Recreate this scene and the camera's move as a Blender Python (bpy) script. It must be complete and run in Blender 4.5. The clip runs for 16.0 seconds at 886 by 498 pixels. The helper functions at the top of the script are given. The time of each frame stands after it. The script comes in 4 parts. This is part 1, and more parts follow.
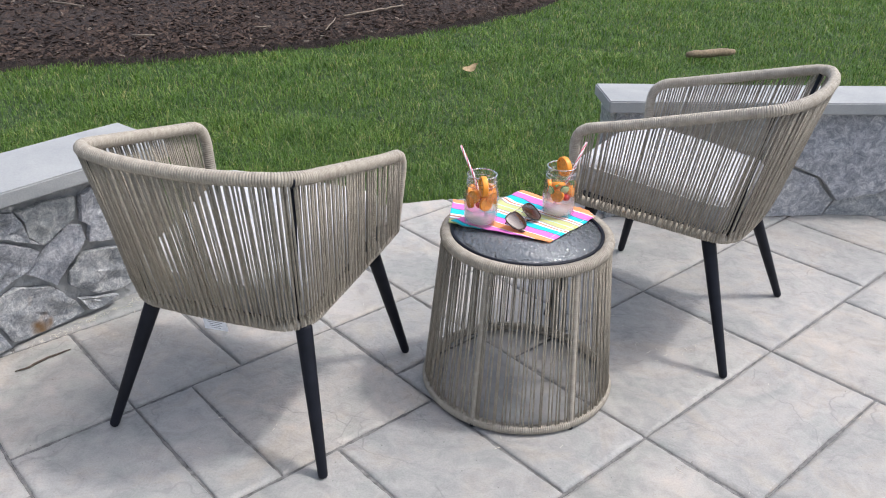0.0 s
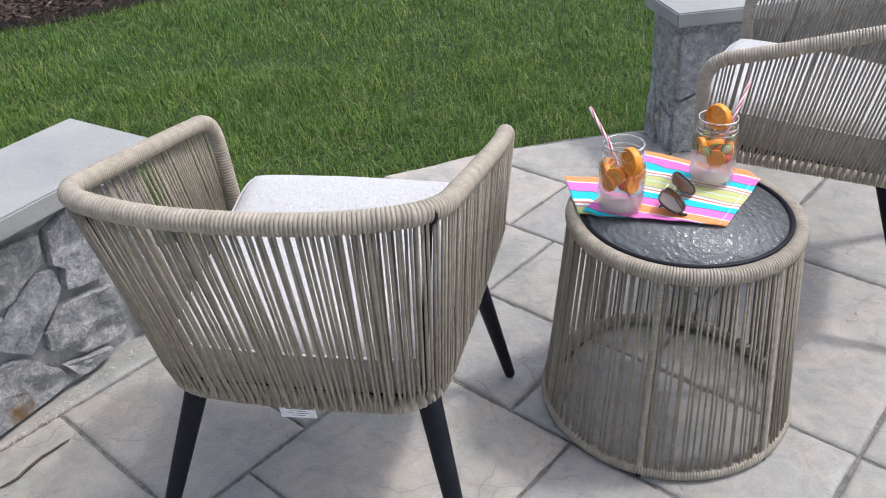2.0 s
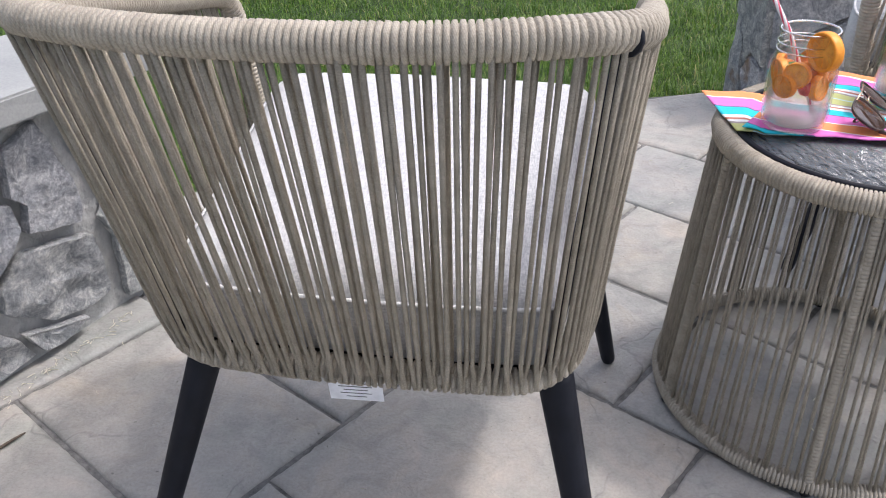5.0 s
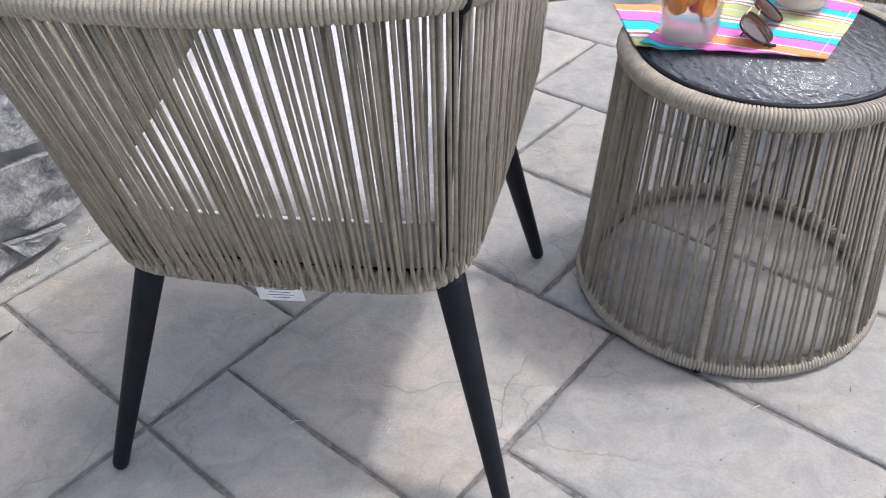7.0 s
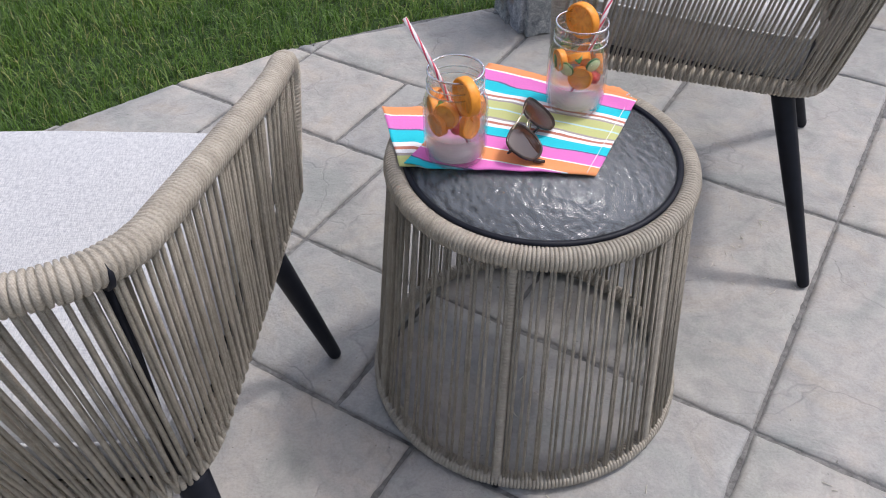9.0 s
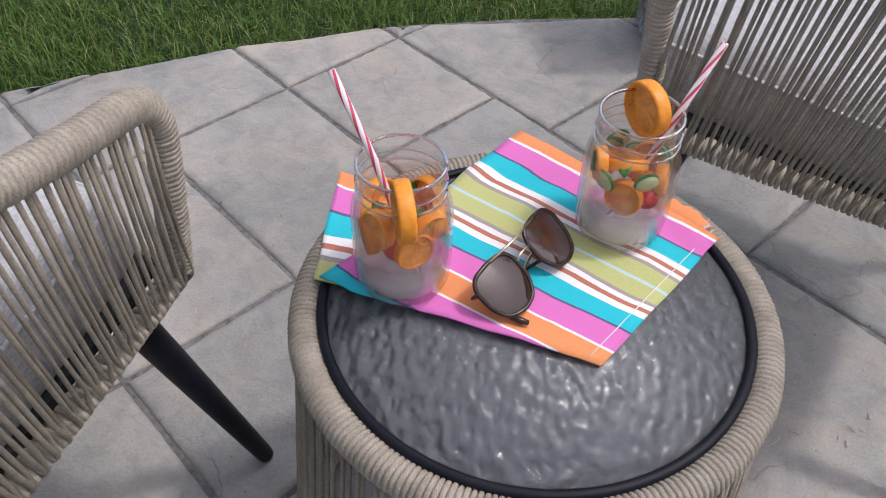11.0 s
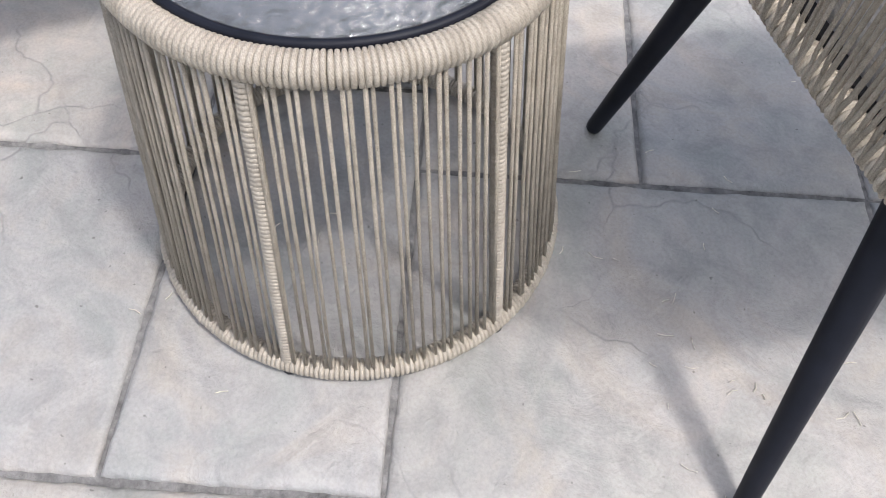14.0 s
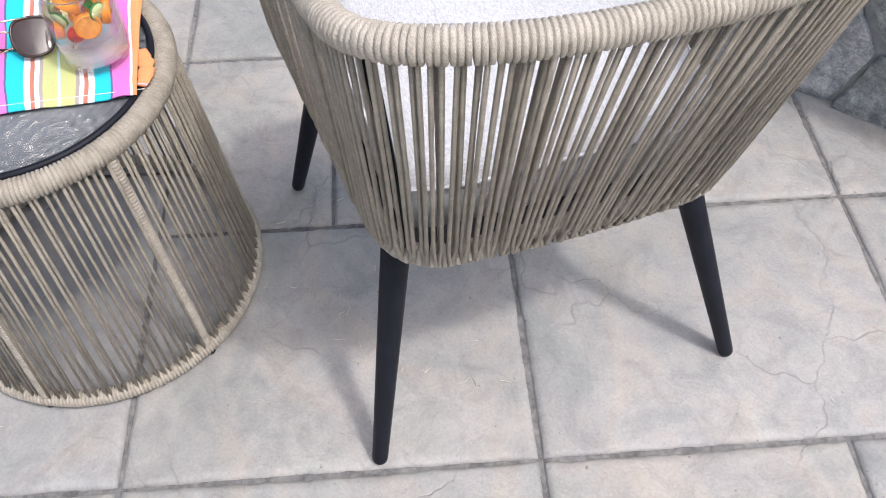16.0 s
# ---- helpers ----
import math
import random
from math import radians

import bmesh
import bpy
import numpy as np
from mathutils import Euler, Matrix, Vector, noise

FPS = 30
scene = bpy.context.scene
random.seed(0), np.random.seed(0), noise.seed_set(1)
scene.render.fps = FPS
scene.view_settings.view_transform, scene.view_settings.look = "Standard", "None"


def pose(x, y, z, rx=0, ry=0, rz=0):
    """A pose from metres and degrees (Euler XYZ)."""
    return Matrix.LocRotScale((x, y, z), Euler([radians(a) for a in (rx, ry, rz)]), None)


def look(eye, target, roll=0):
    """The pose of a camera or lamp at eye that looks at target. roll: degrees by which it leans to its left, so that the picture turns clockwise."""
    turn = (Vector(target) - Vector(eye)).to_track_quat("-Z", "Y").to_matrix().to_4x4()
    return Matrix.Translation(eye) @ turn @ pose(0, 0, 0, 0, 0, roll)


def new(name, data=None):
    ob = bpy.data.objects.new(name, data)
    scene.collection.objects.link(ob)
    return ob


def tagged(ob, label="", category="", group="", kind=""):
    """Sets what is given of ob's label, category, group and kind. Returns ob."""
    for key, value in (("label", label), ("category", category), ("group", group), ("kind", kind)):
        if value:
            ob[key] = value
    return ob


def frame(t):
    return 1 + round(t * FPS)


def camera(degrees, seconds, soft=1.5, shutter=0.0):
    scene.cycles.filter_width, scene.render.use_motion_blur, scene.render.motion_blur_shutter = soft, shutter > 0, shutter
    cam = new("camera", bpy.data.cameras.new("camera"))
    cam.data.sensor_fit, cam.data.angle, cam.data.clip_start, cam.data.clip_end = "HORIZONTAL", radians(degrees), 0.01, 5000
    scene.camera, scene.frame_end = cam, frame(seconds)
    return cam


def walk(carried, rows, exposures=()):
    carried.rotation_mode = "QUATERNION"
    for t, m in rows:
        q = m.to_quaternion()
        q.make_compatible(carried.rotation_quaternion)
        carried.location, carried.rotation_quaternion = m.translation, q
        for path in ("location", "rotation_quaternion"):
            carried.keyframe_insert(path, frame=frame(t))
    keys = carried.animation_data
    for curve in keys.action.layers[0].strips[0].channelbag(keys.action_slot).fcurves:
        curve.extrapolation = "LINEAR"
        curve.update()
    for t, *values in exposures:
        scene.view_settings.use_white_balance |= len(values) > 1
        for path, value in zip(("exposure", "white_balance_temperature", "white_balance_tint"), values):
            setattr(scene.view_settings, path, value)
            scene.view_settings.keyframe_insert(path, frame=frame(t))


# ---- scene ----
cam = camera(55.5, 16.0, soft=1.0)
PATH = [
    (0, (0.319, 0.334, 1.319), (0.127, 2.111, 0.422), 1.6),
    (0.5, (0.189, 0.424, 1.302), (0.032, 2.178, 0.354), -0.4),
    (1, (0.066, 0.54, 1.284), (-0.02, 2.257, 0.261), -2.6),
    (1.5, (-0.019, 0.707, 1.241), (-0.076, 2.406, 0.187), -3.1),
    (2, (-0.105, 0.895, 1.216), (-0.124, 2.586, 0.147), -3.1),
    (2.5, (-0.208, 1.04, 1.185), (-0.127, 2.713, 0.091), -3.0),
    (3, (-0.275, 1.153, 1.141), (-0.176, 2.828, 0.053), -3.1),
    (3.5, (-0.277, 1.212, 1.07), (-0.19, 2.91, 0.016), -2.4),
    (4, (-0.269, 1.215, 1.0), (-0.22, 2.952, 0.009), -1.2),
    (4.5, (-0.263, 1.204, 0.935), (-0.226, 2.943, -0.054), -1.0),
    (5, (-0.264, 1.195, 0.893), (-0.258, 2.905, -0.145), -1.4),
    (5.2, (-0.264, 1.192, 0.876), (-0.27, 2.883, -0.19), -1.7),
    (7.3, (-0.116, 1.091, 1.014), (-0.131, 2.64, -0.25), -3.6),
    (7.5, (-0.098, 1.083, 1.033), (-0.08, 2.632, -0.232), -3.6),
    (8, (-0.054, 1.108, 1.069), (0.059, 2.636, -0.216), -2.9),
    (8.5, (-0.015, 1.194, 1.09), (0.183, 2.688, -0.225), -1.7),
    (9, (0.029, 1.323, 1.108), (0.285, 2.782, -0.235), -0.4),
    (9.5, (0.078, 1.418, 1.107), (0.368, 2.852, -0.256), 0.9),
    (9.7, (0.108, 1.457, 1.104), (0.377, 2.891, -0.265), 1.3),
    (11.8, (0.402, 1.796, 0.914), (-0.012, 3.09, -0.554), 3.8),
    (12, (0.443, 1.783, 0.904), (-0.046, 3.033, -0.578), 4.8),
    (12.5, (0.58, 1.76, 0.873), (-0.096, 2.833, -0.673), 4.3),
    (13, (0.686, 1.754, 0.859), (-0.106, 2.694, -0.72), 4.0),
    (13.5, (0.782, 1.795, 0.84), (-0.079, 2.601, -0.776), 3.1),
    (14, (0.897, 1.879, 0.863), (0.019, 2.607, -0.78), 2.4),
    (14.5, (1.014, 1.99, 0.907), (0.145, 2.722, -0.739), 2.5),
    (15, (1.181, 2.109, 0.955), (0.332, 2.818, -0.711), 1.7),
    (15.5, (1.269, 2.141, 1.049), (0.412, 2.858, -0.61), 0.4),
    (16, (1.28, 2.031, 1.144), (0.441, 2.878, -0.462), -0.5),
]
EXPO = [(0, 0.65, 6190, 12), (2, 0.57, 6240, 12), (3.5, 0.39, 6300, 12), (5, 0.71, 6340, 14), (7.5, 0.69, 6190, 14), (8.2, 0.47, 6190, 14), (9, 0.26, 6190, 14), (12, 0.00, 6340, 17), (12.5, 0.05, 6340, 15),
        (13, 0.37, 6340, 13), (13.5, 0.87, 6300, 13), (14.5, 0.82, 6200, 13), (16, 0.69, 6220, 14)]
walk(cam, [(t, look(eye, target, roll)) for t, eye, target, roll in PATH], EXPO)

# ---- world and sun ----
SUN_WAY = Vector((0.481, 0.104, 1.0)).normalized()
world = bpy.data.worlds.new("world")
scene.world = world
world.use_nodes = True
wn = world.node_tree
sky = wn.nodes.new("ShaderNodeTexSky")
sky.sky_type, sky.sun_disc = "NISHITA", False
sky.sun_elevation = math.asin(SUN_WAY.z)
sky.sun_rotation = math.atan2(SUN_WAY.x, SUN_WAY.y)
sky.dust_density, sky.air_density = 4.0, 1.0
# thin cloud takes most of the blue out of the sky
haze = wn.nodes.new("ShaderNodeHueSaturation")
haze.inputs["Saturation"].default_value = 0.66
wn.links.new(sky.outputs[0], haze.inputs["Color"])
wn.links.new(haze.outputs[0], wn.nodes["Background"].inputs[0])
wn.nodes["Background"].inputs[1].default_value = 0.152
sun_data = bpy.data.lights.new("sun", "SUN")
sun_data.energy, sun_data.angle, sun_data.color = 1.2, radians(5.0), (1.0, 0.975, 0.94)
sun_lamp = new("sun", sun_data)
sun_lamp.matrix_world = look(SUN_WAY * 20, (0, 0, 0))


# ---- materials ----
def base_mat(name, rough=0.6, metal=0.0):
    m = bpy.data.materials.new(name)
    m.use_nodes = True
    b = m.node_tree.nodes["Principled BSDF"]
    b.inputs["Roughness"].default_value = rough
    b.inputs["Metallic"].default_value = metal
    return m, m.node_tree, b


def node(tree, kind, **values):
    n = tree.nodes.new(kind)
    for key, value in values.items():
        n.inputs[key].default_value = value
    return n


def ramp_of(tree, source, stops):
    r = tree.nodes.new("ShaderNodeValToRGB")
    while len(r.color_ramp.elements) < len(stops):
        r.color_ramp.elements.new(0.5)
    for e, (at, col) in zip(r.color_ramp.elements, stops):
        e.position, e.color = at, (*col, 1)
    tree.links.new(source, r.inputs[0])
    return r.outputs[0]


def noise_of(tree, coords, scale, detail=4.0, rough=0.55, distort=0.0):
    n = node(tree, "ShaderNodeTexNoise", Scale=scale, Detail=detail, Roughness=rough, Distortion=distort)
    tree.links.new(coords, n.inputs["Vector"])
    return n.outputs[0]


def mix(tree, a, b, factor, mode="MIX"):
    n = tree.nodes.new("ShaderNodeMix")
    n.data_type, n.blend_type = "RGBA", mode
    for sock, val in ((n.inputs[0], factor), (n.inputs[6], a), (n.inputs[7], b)):
        if isinstance(val, bpy.types.NodeSocket):
            tree.links.new(val, sock)
        elif isinstance(val, tuple):
            sock.default_value = (*val, 1)
        else:
            sock.default_value = val
    return n.outputs[2]


def bump(tree, b, height, strength, distance, chain=None):
    n = node(tree, "ShaderNodeBump", Strength=strength, Distance=distance)
    tree.links.new(height, n.inputs["Height"])
    if chain:
        tree.links.new(chain, n.inputs["Normal"])
    tree.links.new(n.outputs[0], b.inputs["Normal"])
    return n.outputs[0]


def place_coords(tree):
    return tree.nodes.new("ShaderNodeNewGeometry").outputs["Position"]


def own_coords(tree):
    return tree.nodes.new("ShaderNodeTexCoord").outputs["Object"]


def piece_random(tree):
    return tree.nodes.new("ShaderNodeObjectInfo").outputs["Random"]


def island_random(tree):
    return tree.nodes.new("ShaderNodeNewGeometry").outputs["Random Per Island"]


def make_concrete():
    m, t, b = base_mat("stamped_concrete", 0.6)
    p = place_coords(t)
    big = ramp_of(t, noise_of(t, p, 2.1, 5, 0.58, 0.9), [(0.3, (0.300, 0.296, 0.280)), (0.5, (0.372, 0.359, 0.338)), (0.7, (0.45, 0.424, 0.39))])
    # cool green-grey and warm tan washes left by the colour hardener
    wash = ramp_of(t, noise_of(t, p, 5.2, 4, 0.6, 1.6), [(0.34, (0.82, 0.87, 0.86)), (0.5, (1.0, 1.0, 1.0)), (0.68, (1.1, 1.04, 0.96))])
    col = mix(t, big, wash, 0.85, "MULTIPLY")
    cloud = ramp_of(t, noise_of(t, p, 17, 7, 0.66, 0.9), [(0.33, (0.76, 0.765, 0.765)), (0.52, (1.0, 1.0, 1.0)), (0.7, (1.13, 1.12, 1.1))])
    col = mix(t, col, cloud, 0.75, "MULTIPLY")
    grit = ramp_of(t, noise_of(t, p, 210, 3, 0.6), [(0.34, (0.86, 0.86, 0.86)), (0.6, (1.03, 1.03, 1.03))])
    col = mix(t, col, grit, 0.7, "MULTIPLY")
    specks = ramp_of(t, noise_of(t, p, 95, 2, 0.5), [(0.235, (0.42, 0.41, 0.39)), (0.28, (1, 1, 1))])
    col = mix(t, col, specks, 0.8, "MULTIPLY")
    slab = ramp_of(t, piece_random(t), [(0.0, (0.93, 0.935, 0.935)), (0.5, (0.98, 0.975, 0.96)), (1.0, (1.06, 1.03, 0.985))])
    col = mix(t, col, slab, 1.0, "MULTIPLY")
    # stamped slate ridges: broken wavy lines where one flake ends and the next begins
    bend = t.nodes.new("ShaderNodeVectorMath")
    wob = node(t, "ShaderNodeTexNoise", Scale=4.0, Detail=4.0, Roughness=0.5)
    t.links.new(p, wob.inputs["Vector"])
    bend.operation = "MULTIPLY_ADD"
    bend.inputs[1].default_value = (0.42, 0.42, 0.0)
    t.links.new(wob.outputs[1], bend.inputs[0])
    t.links.new(p, bend.inputs[2])
    flakes = node(t, "ShaderNodeTexVoronoi", Scale=3.1)
    t.links.new(bend.outputs[0], flakes.inputs["Vector"])
    edge = node(t, "ShaderNodeTexVoronoi", Scale=3.1)
    edge.feature = "DISTANCE_TO_EDGE"
    t.links.new(bend.outputs[0], edge.inputs["Vector"])
    line = ramp_of(t, edge.outputs[0], [(0.0, (1, 1, 1)), (0.011, (0, 0, 0))])
    some = ramp_of(t, noise_of(t, p, 3.4, 3), [(0.47, (0, 0, 0)), (0.56, (1, 1, 1))])
    line = mix(t, line, some, 1.0, "MULTIPLY")
    col = mix(t, col, (0.2, 0.195, 0.185), mix(t, line, (0.42, 0.42, 0.42), 1.0, "MULTIPLY"))
    t.links.new(col, b.inputs["Base Color"])
    step = t.nodes.new("ShaderNodeSeparateColor")
    t.links.new(flakes.outputs["Color"], step.inputs[0])
    n0 = bump(t, b, step.outputs[0], 0.22, 0.0035)
    n1 = bump(t, b, noise_of(t, p, 7, 6, 0.6, 1.2), 0.55, 0.012, n0)
    n2 = bump(t, b, noise_of(t, p, 34, 6, 0.68, 0.5), 0.75, 0.005, n1)
    n3 = bump(t, b, line, 0.5, -0.002, n2)
    bump(t, b, noise_of(t, p, 190, 3, 0.6), 0.35, 0.0012, n3)
    return m


def make_joint():
    m, t, b = base_mat("joint_dirt", 0.95)
    p = place_coords(t)
    t.links.new(ramp_of(t, noise_of(t, p, 55, 6, 0.7), [(0.3, (0.085, 0.082, 0.076)), (0.5, (0.19, 0.185, 0.175)), (0.7, (0.29, 0.282, 0.265))]), b.inputs["Base Color"])
    bump(t, b, noise_of(t, p, 140, 5, 0.65), 0.9, 0.005)
    return m


def make_rope(name, dark, light, lay=0.6):
    m, t, b = base_mat(name, 0.62)
    uv = t.nodes.new("ShaderNodeUVMap").outputs[0]
    p = place_coords(t)
    col = ramp_of(t, noise_of(t, p, 55, 3), [(0.3, dark), (0.7, light)])
    shade = ramp_of(t, piece_random(t), [(0.0, (0.88, 0.87, 0.85)), (1.0, (1.1, 1.09, 1.08))])
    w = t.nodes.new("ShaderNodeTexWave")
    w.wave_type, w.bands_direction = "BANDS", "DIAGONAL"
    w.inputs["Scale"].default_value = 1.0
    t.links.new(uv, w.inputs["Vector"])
    # shade in the grooves of the twist is put into the colour
    groove_shade = ramp_of(t, w.outputs[1], [(0.1, tuple([1.0 - 0.55 * lay] * 3)), (0.5, (1.06, 1.06, 1.06))])
    col = mix(t, mix(t, col, shade, 1.0, "MULTIPLY"), groove_shade, 1.0, "MULTIPLY")
    fuzz = ramp_of(t, noise_of(t, p, 650, 2), [(0.35, (0.8, 0.8, 0.8)), (0.6, (1.05, 1.05, 1.05))])
    t.links.new(mix(t, col, fuzz, 1.0, "MULTIPLY"), b.inputs["Base Color"])
    n1 = bump(t, b, w.outputs[1], lay, 0.0014)
    bump(t, b, noise_of(t, p, 420, 3), 0.35, 0.001, n1)
    return m


def make_black_metal():
    m, t, b = base_mat("black_powder_coat", 0.5)
    b.inputs["Specular IOR Level"].default_value = 0.22
    p = own_coords(t)
    t.links.new(ramp_of(t, noise_of(t, p, 30, 4), [(0.3, (0.005, 0.006, 0.010)), (0.7, (0.010, 0.0115, 0.018))]), b.inputs["Base Color"])
    bump(t, b, noise_of(t, p, 600, 2), 0.12, 0.001)
    return m


def make_fabric():
    m, t, b = base_mat("heather_fabric", 0.9)
    uv = own_coords(t)
    a = node(t, "ShaderNodeMapping", Scale=(1700, 220, 700))
    c = node(t, "ShaderNodeMapping", Scale=(220, 1700, 700))
    for n in (a, c):
        t.links.new(uv, n.inputs[0])
    na, nc = noise_of(t, a.outputs[0], 0.6, 2), noise_of(t, c.outputs[0], 0.6, 2)
    ca = ramp_of(t, na, [(0.36, (0.50, 0.505, 0.52)), (0.58, (0.69, 0.69, 0.685))])
    cc = ramp_of(t, nc, [(0.36, (0.70, 0.705, 0.72)), (0.58, (0.92, 0.915, 0.905))])
    t.links.new(mix(t, ca, cc, 0.85, "MULTIPLY"), b.inputs["Base Color"])
    bump(t, b, mix(t, na, nc, 0.5), 0.4, 0.002)
    return m


def make_stone(name, tones, scale=1.0):
    m, t, b = base_mat(name, 0.8)
    p = place_coords(t)
    r = piece_random(t)
    col = ramp_of(t, r, [(i / max(1, len(tones) - 1), c) for i, c in enumerate(tones)])
    veins = ramp_of(t, noise_of(t, p, 30 * scale, 10, 0.78, 0.7), [(0.34, (0.42, 0.44, 0.48)), (0.48, (0.88, 0.89, 0.92)), (0.6, (1.55, 1.52, 1.48))])
    col = mix(t, col, veins, 0.9, "MULTIPLY")
    flecks = ramp_of(t, noise_of(t, p, 170, 3, 0.7), [(0.35, (0.72, 0.72, 0.74)), (0.65, (1.2, 1.2, 1.2))])
    col = mix(t, col, flecks, 0.8, "MULTIPLY")
    rust = ramp_of(t, noise_of(t, p, 6.5, 3), [(0.66, (0, 0, 0)), (0.76, (1, 1, 1))])
    col = mix(t, col, (0.33, 0.19, 0.08), rust)
    t.links.new(col, b.inputs["Base Color"])
    n1 = bump(t, b, noise_of(t, p, 24, 10, 0.78, 0.6), 1.0, 0.026)
    bump(t, b, noise_of(t, p, 140, 4), 0.5, 0.004, n1)
    return m


def make_bluestone():
    m, t, b = base_mat("bluestone_cap", 0.8)
    p = place_coords(t)
    col = ramp_of(t, noise_of(t, p, 3.5, 6, 0.6, 0.8), [(0.3, (0.29, 0.30, 0.295)), (0.7, (0.385, 0.388, 0.372))])
    col = mix(t, col, ramp_of(t, noise_of(t, p, 240, 3), [(0.35, (0.85, 0.85, 0.86)), (0.6, (1, 1, 1))]), 0.7, "MULTIPLY")
    t.links.new(col, b.inputs["Base Color"])
    bump(t, b, noise_of(t, p, 60, 6), 0.25, 0.003)
    return m


def make_mortar():
    m, t, b = base_mat("mortar", 0.95)
    p = place_coords(t)
    t.links.new(ramp_of(t, noise_of(t, p, 30, 5), [(0.3, (0.32, 0.325, 0.32)), (0.7, (0.50, 0.495, 0.475))]), b.inputs["Base Color"])
    bump(t, b, noise_of(t, p, 60, 5), 0.8, 0.01)
    return m


def make_grass():
    m, t, b = base_mat("grass_blade", 0.5)
    p = place_coords(t)
    blade = ramp_of(t, island_random(t), [(0.0, (0.032, 0.08, 0.012)), (0.45, (0.085, 0.17, 0.026)), (0.9, (0.15, 0.26, 0.045)), (0.97, (0.30, 0.29, 0.13))])
    patch = ramp_of(t, noise_of(t, p, 3.2, 6, 0.7), [(0.3, (0.85, 0.95, 0.78)), (0.7, (1.85, 1.55, 1.4))])
    t.links.new(mix(t, blade, patch, 0.9, "MULTIPLY"), b.inputs["Base Color"])
    thin = t.nodes.new("ShaderNodeBsdfTranslucent")
    blend = t.nodes.new("ShaderNodeMixShader")
    blend.inputs[0].default_value = 0.35
    t.links.new(mix(t, blade, (1.0, 1.1, 0.7), 1.0, "MULTIPLY"), thin.inputs[0])
    t.links.new(b.outputs[0], blend.inputs[1])
    t.links.new(thin.outputs[0], blend.inputs[2])
    t.links.new(blend.outputs[0], t.nodes["Material Output"].inputs[0])
    return m


def make_soil(name, dark, light, scale=25):
    m, t, b = base_mat(name, 0.95)
    p = place_coords(t)
    t.links.new(ramp_of(t, noise_of(t, p, scale, 8, 0.7), [(0.3, dark), (0.7, light)]), b.inputs["Base Color"])
    bump(t, b, noise_of(t, p, scale * 2, 6, 0.7), 0.9, 0.03)
    return m


def make_bark():
    m, t, b = base_mat("bark_chip", 0.9)
    col = ramp_of(t, island_random(t), [(0.0, (0.036, 0.021, 0.014)), (0.6, (0.060, 0.036, 0.025)), (0.97, (0.085, 0.055, 0.038)), (0.994, (0.2, 0.165, 0.13))])
    t.links.new(col, b.inputs["Base Color"])
    return m


def make_plain(name, color, rough=0.5, metal=0.0, grain=60.0, spread=0.12):
    m, t, b = base_mat(name, rough, metal)
    p = own_coords(t)
    lo = tuple(c * (1 - spread) for c in color)
    hi = tuple(min(1.0, c * (1 + spread)) for c in color)
    t.links.new(ramp_of(t, noise_of(t, p, grain, 4), [(0.3, lo), (0.7, hi)]), b.inputs["Base Color"])
    return m


